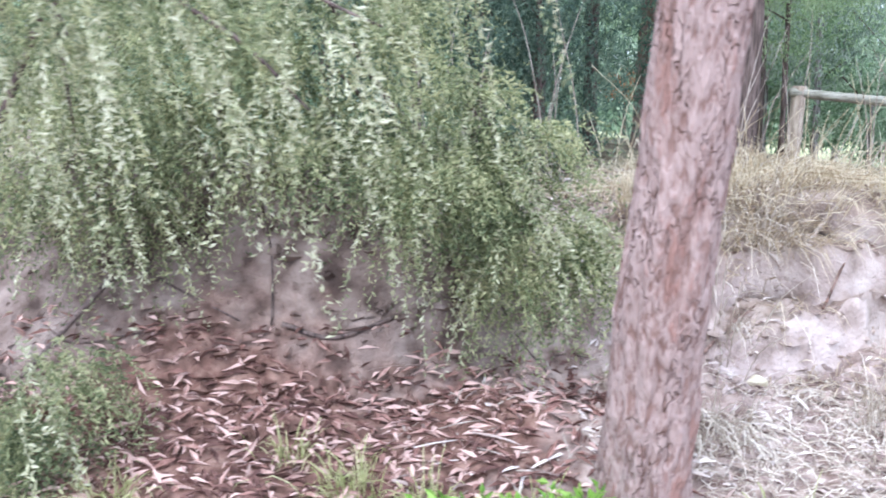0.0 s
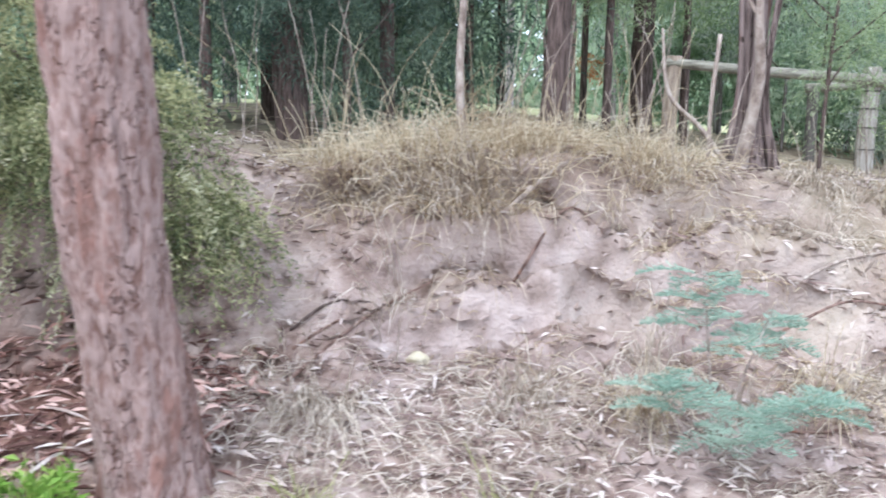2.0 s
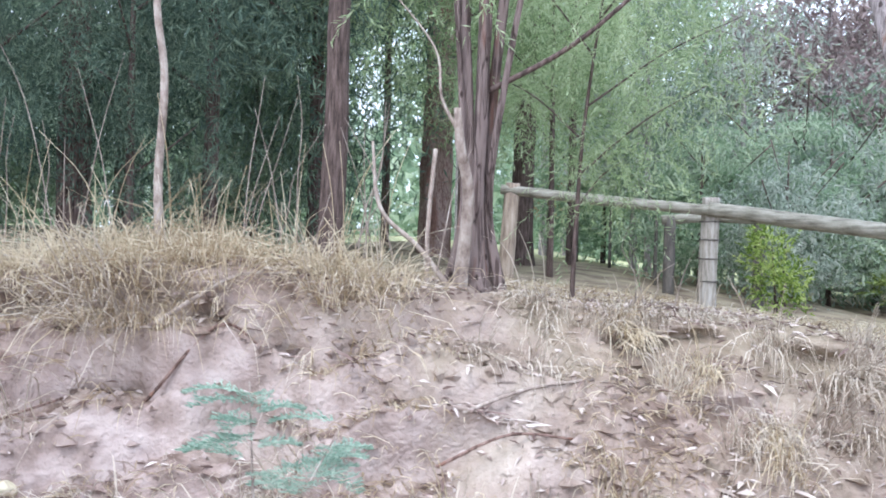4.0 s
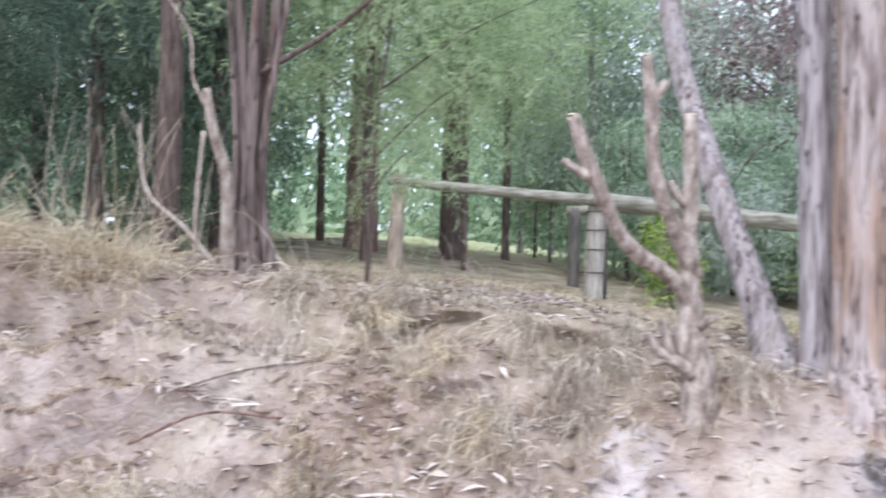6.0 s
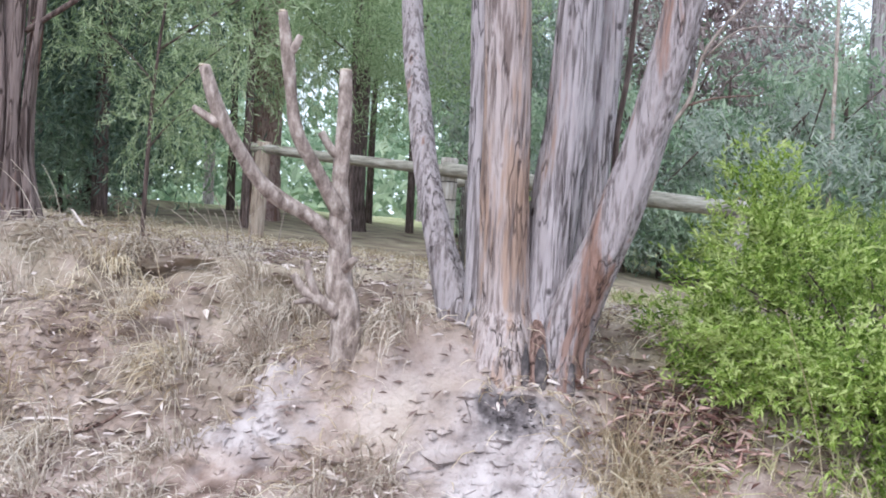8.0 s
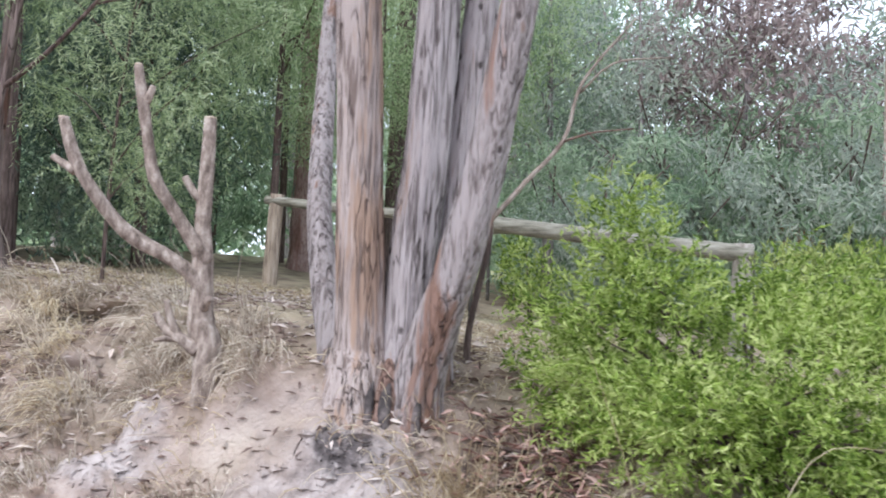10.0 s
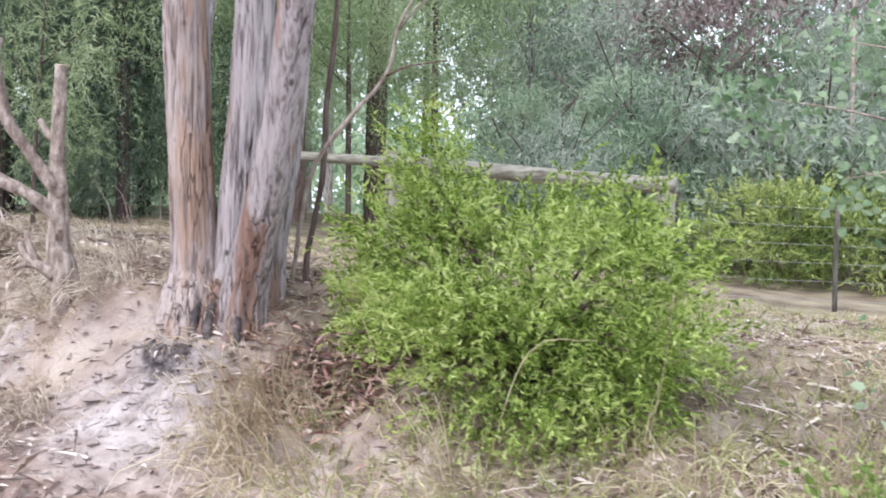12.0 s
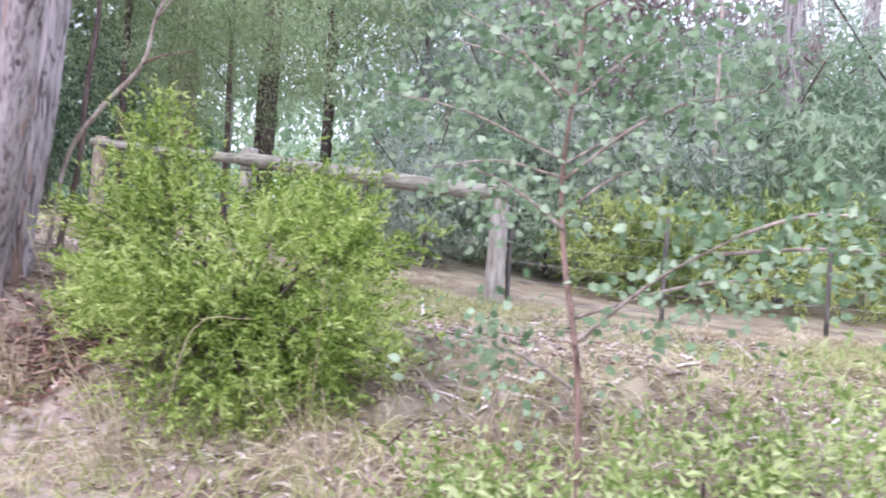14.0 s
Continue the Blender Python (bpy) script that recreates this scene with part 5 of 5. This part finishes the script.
spots = [
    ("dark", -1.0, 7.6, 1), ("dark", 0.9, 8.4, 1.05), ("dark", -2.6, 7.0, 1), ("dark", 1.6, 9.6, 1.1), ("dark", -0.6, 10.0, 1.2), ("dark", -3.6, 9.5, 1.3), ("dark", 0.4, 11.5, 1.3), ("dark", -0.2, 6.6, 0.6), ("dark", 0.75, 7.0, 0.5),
    ("wattle", 3.1, 9.9, 0.95), ("wattle", 4.5, 12.5, 1.1), ("wattle", 2.0, 12.4, 1.15), ("wattle", 3.4, 15.0, 1.2), ("wattle", 4.1, 10.6, 0.75),
    ("far", 6.0, 16.5, 0.75), ("far", 4.6, 20.0, 0.85), ("far", 8.3, 18.5, 0.72), ("far", -1.0, 19.0, 1.1), ("far", -2.5, 15.0, 1.2), ("far", -6, 13.0, 1.2), ("far", 11.8, 21.0, 0.8),
    ("grey", 7.0, 13.2, 0.62), ("grey", 9.8, 15.5, 0.62), ("grey", 12.4, 16.0, 0.7), ("bronze", 8.3, 13.8, 1.0), ("bronze", 10.2, 18.0, 1.0), ("grey", 5.7, 13.4, 0.7),
    ("far", 14.8, 19.0, 0.7), ("far", 2.5, 27.0, 1.3), ("far", -3.0, 24.0, 1.4), ("far", 17.5, 26.0, 0.9), ("far", -8.0, 20.0, 1.4), ("grey", 5.4, 24.0, 0.9),
    ("low", 6.0, 11.6, 0.8), ("low", 7.3, 11.8, 0.95), ("lowgrey", 6.7, 10.6, 0.75), ("low", 8.7, 12.9, 1.2), ("lowgrey", 7.8, 12.2, 1.1), ("low", 10.3, 13.2, 1.3), ("low", 11.9, 13.0, 1.4), ("lowgrey", 9.5, 12.6, 1.2), ("low", 13.4, 13.6, 1.4),
    ("low", -1.4, 6.4, 0.5), ("low", 5.6, 17.5, 1.4), ("low", 7.4, 17.5, 1.6), ("low", -0.6, 15.0, 1.5), ("low", 0.8, 10.2, 0.9), ("low", -1.7, 9.0, 0.9), ("low", -3.5, 12.5, 1.5),
]
used = {}
for k, (kind, x, y, s) in enumerate(spots):
    m = Matrix.Translation(on(x, y)) @ Matrix.Rotation(k * 2.4, 4, "Z") @ Matrix.Scale(s, 4)
    if kind in used:
        copy_thing(kinds[kind], m)
    else:
        used[kind] = m
for kind, m in used.items():
    kinds[kind].matrix_basis = m

c = np.stack([rng.uniform(-45, 60, 900), rng.uniform(36, 62, 900), 0.8 + 8.0 * rng.random(900) ** 1.8], -1)
which = rng.integers(0, 900, 52000)
pos = c[which] + rng.normal(size=(52000, 3)) * [1.1, 1.1, 0.7]
for cx, cy, sx, h in ((8.9, 11.2, 0.9, 0.75), (10.3, 11.0, 1.1, 0.8), (12.0, 11.2, 1.0, 0.8)):
    cz = float(height(cx, cy))
    leafy_bush("mounded_shrub", (cx, cy), [(cx, cy, cz + h * 0.7, sx, 0.7, h * 0.65), (cx + 0.4, cy + 0.2, cz + h * 0.9, sx * 0.7, 0.6, h * 0.5)], 420, 0.09, 0.3, leaf_hedge, "mounded yellow-green garden shrub with dark shaded base", "shrub", 12, 0.28)

# ---- grass, litter and small things ----


def scatter(n, x0, x1, y0, y1, keep=None):
    x, y = x0 + (x1 - x0) * rng.random(n), y0 + (y1 - y0) * rng.random(n)
    if keep is not None:
        k = keep(x, y) > rng.random(n)
        x, y = x[k], y[k]
    return np.stack([x, y + undercut(x, y), height(x, y)], -1)


def tussock(x, y, n, tall, width, material, label, lean=(0, -0.35), spread=0.13, droop=0.35):
    z = float(height(x, y))
    t = thing("grass_tussock", (x, y, z), label, "grass", group="dry tussocks on the bank")
    off = rng.normal(size=(n, 2)) * spread
    pos = np.stack([x + off[:, 0], y + off[:, 1], height(x + off[:, 0], y + off[:, 1]) - 0.01], -1)
    way = np.stack([off[:, 0] * 3 + lean[0], off[:, 1] * 3 + lean[1], np.full(n, 0.85)], -1) + rng.normal(size=(n, 3)) * 0.25
    part("grass", blades(pos, way, tall * (0.5 + 0.8 * rng.random(n)), width, droop + 0.5 * rng.random(n)), material, t)
    for k in range(3):
        ox, oy = rng.normal(size=2) * spread * 0.7
        zb = float(height(x + ox, y + oy)) - 0.01
        h = tall * (1.0 + 0.4 * rng.random())
        part("stalk", tube([(x + ox, y + oy, zb, 0.0028), (x + ox * 1.5 + lean[0] * h * 0.3, y + oy * 1.5 + lean[1] * h * 0.3, zb + h * 0.6, 0.0022), (x + ox * 2.2 + lean[0] * h * 0.7, y + oy * 2.2 + lean[1] * h * 0.7, zb + h * 0.95, 0.0014)], 5, 0.08), material, t)


for x, y, n, tall in ((1.45, 4.85, 420, 0.36), (1.75, 4.75, 520, 0.40), (2.05, 4.85, 420, 0.36), (1.15, 4.8, 300, 0.3), (2.6, 5.0, 420, 0.34), (2.85, 5.05, 300, 0.32), (2.3, 5.2, 260, 0.34), (1.0, 4.85, 160, 0.26), (1.9, 5.2, 300, 0.36), (1.3, 5.2, 260, 0.34)):
    tussock(x, y, int(n * 0.6), tall * 1.05, 0.0055, dry_grass, "straw-coloured dry grass tussock hanging over the bank", droop=0.6)
for x, y, n, tall in ((1.52, 4.66, 300, 0.46), (1.68, 4.58, 300, 0.46), (1.84, 4.62, 200, 0.38), (1.42, 4.3, 160, 0.36), (1.36, 4.08, 160, 0.32), (2.6, 4.95, 200, 0.34), (2.85, 5.0, 180, 0.30)):
    tussock(x, y, int(n * 0.2), tall, 0.0055, grey_grass, "long dry grass spilling down the sandy face", (-0.12, -0.95), 0.09)
for x, y, n, tall in ((4.3, 4.9, 150, 0.2), (4.0, 4.2, 190, 0.24), (4.75, 4.6, 150, 0.2), (5.0, 4.9, 200, 0.22), (3.6, 4.1, 180, 0.26), (3.3, 3.9, 180, 0.26), (4.45, 3.9, 170, 0.22), (4.9, 4.15, 150, 0.2), (5.3, 5.2, 150, 0.2), (2.5, 3.9, 200, 0.26), (2.0, 3.75, 200, 0.26), (2.9, 3.75, 170, 0.24), (3.9, 5.2, 150, 0.2), (4.6, 5.6, 150, 0.2), (5.75, 4.0, 120, 0.2), (4.9, 3.75, 170, 0.24), (5.6, 3.75, 150, 0.24)):
    tussock(x, y, int(n * 0.6), tall, 0.007, grey_grass, "small bleached grass tuft on the eroded slope", (0.05, -0.45), 0.07)
for x, y, n, tall in ((1.2, 5.3, 60, 0.7), (1.8, 5.35, 70, 0.75), (2.3, 5.5, 70, 0.75), (2.7, 5.3, 50, 0.6), (0.9, 5.2, 50, 0.6)):
    tussock(x, y, n, tall, 0.005, dry_grass, "tall dry grass stalks standing on the bank top", (0.05, 0.0), 0.22)
for x, y, n, tall in ((-0.33, 3.05, 120, 0.22), (-0.05, 2.95, 90, 0.18), (-0.6, 3.3, 60, 0.16), (0.35, 2.9, 80, 0.16), (-1.2, 3.0, 60, 0.2), (1.25, 2.85, 90, 0.16), (1.9, 2.9, 80, 0.16)):
    tussock(x, y, n, tall, 0.006, green_grass, "small green grass tuft in the leaf litter", (0, -0.1), 0.06)
for x, y, n, tall in ((6.72, 4.30, 130, 0.32), (6.85, 4.38, 100, 0.28)):
    tussock(x, y, n, tall, 0.005, dry_grass, "dry grass tussock at the foot of the gum tree", (0.1, -0.5), 0.08)


tuft_rng = np.random.default_rng(23)
for k in range(44):
    x = tuft_rng.uniform(0.9, 6.0)
    y0, y1 = float(np.interp(x, X_FACE, Y_FOOT)), float(np.interp(x, X_FACE, Y_TOP))
    y = y0 - 0.35 + (y1 - y0 + 0.6) * tuft_rng.random()
    if (x < 2.5 and y > y0 + 0.1) or np.hypot(x - 5.13, y - 4.1) < 0.4 or np.hypot(x - 6.3, y - 4.1) < 0.6:
        continue
    tussock(x, y, 90, tuft_rng.uniform(0.16, 0.30), 0.006, grey_grass if k % 3 else dry_grass, "flattened clump of bleached grass on the eroded slope", (tuft_rng.uniform(-0.4, 0.4), -0.8), 0.06, 0.7)
for k in range(12):
    x, y = tuft_rng.uniform(6.6, 9.4), tuft_rng.uniform(3.7, 4.35)
    tussock(x, y, 80, tuft_rng.uniform(0.2, 0.34), 0.005, dry_grass, "loose clump of dry straw grass below the bush", (tuft_rng.uniform(-0.5, 0.5), -0.5), 0.08, 0.6)


def stuff(name, data, material, label, category):
    v, f, s = data
    me = make_mesh(name, v, f, s)
    me.materials.append(material)
    return tagged(new(name, me), label, category, kind="stuff")


far_leaves = 0.7 * (0.6 + 0.8 * rng.random(len(pos)))
stuff("far_woods", leaves(pos, rng.normal(size=pos.shape) + [0, 0, -0.5], far_leaves, far_leaves * 0.5), leaf_far, "distant green woodland beyond the field", "woods")


def patchy(scale, cut, seed):
    return lambda x, y: np.clip((value_noise(x * scale, y * scale, seed) - cut) * 4, 0, 1)


def bare(keep):
    """Leaves the ash mound, the pale patch and the sandy foot of the bush free."""
    def f(x, y):
        c = np.maximum.reduce([bump_at(x, y, 6.3, 4.05, 0.42, 0.3), 1.3 * bump_at(x, y, 5.14, 4.08, 0.28, 0.24), bump_at(x, y, 7.2, 3.75, 0.8, 0.42), bump_at(x, y, 1.25, 4.3, 0.5, 0.36), bump_at(x, y, 2.1, 4.35, 0.4, 0.3)])
        return keep(x, y) * np.clip(1.15 - 1.5 * c, 0, 1)
    return f


p = scatter(25000, 0.75, 11.5, 2.3, 4.2, bare(patchy(1.6, 0.34, 71)))
stuff("verge_grass", blades(p, rng.normal(size=(len(p), 3)) * [0.7, 0.6, 0.2] + [0.1, -0.2, 0.45], 0.06 + 0.15 * rng.random(len(p)), 0.0045, 0.6), grey_grass, "thin bleached dry grass along the verge", "grass")
p = scatter(60000, 0.8, 11.5, 3.9, 9.5, bare(patchy(1.7, 0.38, 72)))
stuff("bank_grass", blades(p, rng.normal(size=(len(p), 3)) * [0.7, 0.7, 0.2] + [0, -0.25, 0.4], 0.05 + 0.12 * rng.random(len(p)), 0.006, 0.7), dry_grass, "short dry straw grass on the bank top", "grass")
p = scatter(20000, 6.9, 12.5, 3.3, 8.5, patchy(0.9, 0.25, 73))
stuff("green_tinged_grass", blades(p, rng.normal(size=(len(p), 3)) * [0.5, 0.5, 0.2] + [0, 0, 0.7], 0.08 + 0.16 * rng.random(len(p)), 0.006, 0.5), green_grass, "yellow-green grass beside the bush", "grass")


def lying(p, n, leaf, width):
    way = rng.normal(size=(n, 3)) * [1, 1, 0.22]
    tw = rng.normal(size=(n, 3)) * 0.45 + [0, 0, 1]
    return leaves(p + [0, 0, 0.010], way, leaf * (0.6 + 0.8 * rng.random(n)), width, tw, 0.35)


p = scatter(4800, -2.6, 0.9, 2.3, 4.0)
stuff("reddish_leaf_litter", lying(p, len(p), 0.095, 0.024), litter_red, "thick reddish-brown fallen gum leaves under the shrub", "leaf litter")
p = scatter(34000, 0.6, 11.5, 2.3, 8.5, bare(patchy(1.4, 0.2, 74)))
stuff("leaf_litter", lying(p, len(p), 0.06, 0.016), litter_grey, "scattered grey-brown fallen gum leaves and bark", "leaf litter")
p = scatter(1100, 0.9, 7.2, 3.0, 6.0, bare(patchy(1.1, 0.25, 79)))
stuff("pale_bark_litter", lying(p + [0, 0, 0.006], len(p), 0.10, 0.032), pale_litter, "large pale curled dead leaves and bark flakes", "leaf litter")
p = np.array([6.98, 4.55, 0]) + rng.normal(size=(700, 3)) * [0.20, 0.16, 0]
p[:, 2] = height(p[:, 0], p[:, 1])
stuff("brown_litter_heap", lying(p, len(p), 0.09, 0.018), litter_red, "brown heap of fallen leaves beside the gum's foot", "leaf litter")
for count, material, name, label, size, wide in ((3000, twig_grey, "twig_litter", "fallen grey twigs on the slope", 0.26, 0.008), (3200, litter_grey, "bark_litter", "curled strips of fallen bark on the slope", 0.2, 0.016), (1500, bark_dark, "dark_twig_litter", "dark broken twigs on the slope", 0.2, 0.009)):
    p = scatter(count, -0.2, 10.5, 2.6, 7.5, bare(patchy(1.2, 0.22, 75 + count)))
    w = unit(rng.normal(size=(len(p), 3)) * [1, 1, 0.14])
    stuff(name, blades(p + [0, 0, 0.014], w, 0.06 + size * rng.random(len(p)) ** 2, wide, 0.12), material, label, "leaf litter")


def crumbs(p, size):
    """Broken lumps of soil: squashed octahedra turned at random."""
    n = len(p)
    d = np.array([[1, 0, 0], [-1, 0, 0], [0, 1, 0], [0, -1, 0], [0, 0, 1], [0, 0, -1]], float)
    v = d[None] * (0.6 + 0.8 * rng.random((n, 6, 1))) + rng.normal(size=(n, 6, 3)) * 0.25
    v = v * size[:, None, None] * [1, 1, 0.7] + p[:, None]
    f = np.array([[0, 2, 4], [2, 1, 4], [1, 3, 4], [3, 0, 4], [2, 0, 5], [1, 2, 5], [3, 1, 5], [0, 3, 5]])
    return v.reshape(-1, 3), (f[None] + np.arange(n)[:, None, None] * 6).reshape(-1, 3), False


p = scatter(14000, -2.4, 8.0, 3.4, 5.6, patchy(1.8, 0.3, 76))
stuff("soil_crumbs", crumbs(p, 0.006 + 0.05 * rng.random(len(p)) ** 6), soil, "crumbled lumps of sandy soil on the bank", "soil")
p = np.concatenate([np.array([6.33, 4.1, 0]) + rng.normal(size=(420, 3)) * [0.22, 0.13, 0], np.array([5.13, 4.1, 0]) + rng.normal(size=(80, 3)) * [0.09, 0.07, 0]])
p[:, 2] = height(p[:, 0], p[:, 1]) - 0.004
stuff("ash_lumps", crumbs(p, 0.005 + 0.022 * rng.random(len(p)) ** 3), soil, "crusty pale lumps of ash and sand", "soil")
p = np.array([6.27, 4.29, 0]) + rng.normal(size=(80, 3)) * [0.07, 0.035, 0]
p[:, 2] = height(p[:, 0], p[:, 1])
stuff("charcoal", crumbs(p, 0.004 + 0.014 * rng.random(len(p)) ** 3), char, "black charcoal lumps on the pale ash mound", "charcoal")


def stick(points, r, label, material):
    z = float(height(points[0][0], points[0][1]))
    t = thing("fallen_stick", (points[0][0], points[0][1], z), label, "stick", group="fallen sticks on the bank")
    pts = [(x, y, float(height(x, y)) + r * 0.8, r * (1 - 0.5 * i / len(points))) for i, (x, y) in enumerate(points)]
    part("shaft", tube(pts, 8, 0.04, 0.05, 5, 0.15, 3), material, t)


stick([(0.95, 4.05), (1.15, 4.08), (1.4, 4.12)], 0.008, "dark fallen stick across the sandy bank", bark_dark)
stick([(1.0, 3.75), (1.3, 4.05), (1.6, 4.35)], 0.008, "reddish fallen stick on the bank", bark_orange)
stick([(1.9, 4.5), (2.2, 4.75), (2.4, 4.9)], 0.012, "pale fallen stick on the bank", twig_grey)
stick([(-0.75, 4.0), (-0.5, 3.95), (-0.22, 4.02)], 0.015, "dark curved root along the foot of the bank", bark_dark)
for pts in ([(-1.5, 4.15), (-1.2, 4.05), (-0.95, 4.0)], [(-0.9, 4.3), (-0.82, 4.15), (-0.8, 4.0)], [(0.05, 4.3), (0.0, 4.15), (-0.08, 4.02)], [(0.3, 4.2), (0.38, 4.08), (0.5, 3.95)], [(-1.9, 4.0), (-1.7, 3.9), (-1.4, 3.95)]):
    stick(pts, 0.007, "thin dark root exposed on the shaded bank", bark_dark)
stick([(3.3, 4.5), (3.6, 4.7), (3.9, 4.8)], 0.010, "fallen stick on the sandy slope", twig_grey)
stick([(4.3, 4.3), (4.6, 4.45), (4.8, 4.7)], 0.010, "fallen stick on the sandy slope", twig_grey)


for pts in ([(6.75, 4.6), (6.95, 4.62), (7.15, 4.58)], [(6.8, 4.45), (7.0, 4.5), (7.2, 4.42)], [(6.7, 4.7), (6.9, 4.55), (7.05, 4.35)]):
    stick(pts, 0.009, "dark fallen branch beside the gum's foot", bark_dark)
for pts in ([(2.9, 3.75), (3.15, 3.72), (3.4, 3.78)], [(3.2, 4.35), (3.5, 4.42), (3.8, 4.6)], [(1.95, 4.35), (2.2, 4.55), (2.4, 4.62)], [(0.98, 3.95), (1.15, 4.02), (1.3, 4.08)], [(4.4, 4.2), (4.55, 4.4), (4.62, 4.7)]):
    stick(pts, 0.008, "thin brown fallen stick on the sandy slope", bark_orange)


def stone(x, y, s, label):
    bm = bmesh.new()
    bmesh.ops.create_icosphere(bm, subdivisions=3, radius=1)
    for v in bm.verts:
        v.co *= 1 + 0.3 * noise.noise(v.co * 1.3 + Vector((x, y, 0)))
        v.co = Vector((v.co.x * s, v.co.y * s * 0.7, v.co.z * s * 0.55))
    me = bpy.data.meshes.new("stone")
    bm.to_mesh(me)
    bm.free()
    me.materials.append(pale_stone)
    ob = new("stone", me)
    ob.location = on(x, y, s * 0.2)
    tagged(ob, label, "stone")


stone(7.72, 4.22, 0.05, "small pale yellowish stone in dry grass")
stone(1.52, 4.05, 0.055, "small pale stone on the sandy bank")
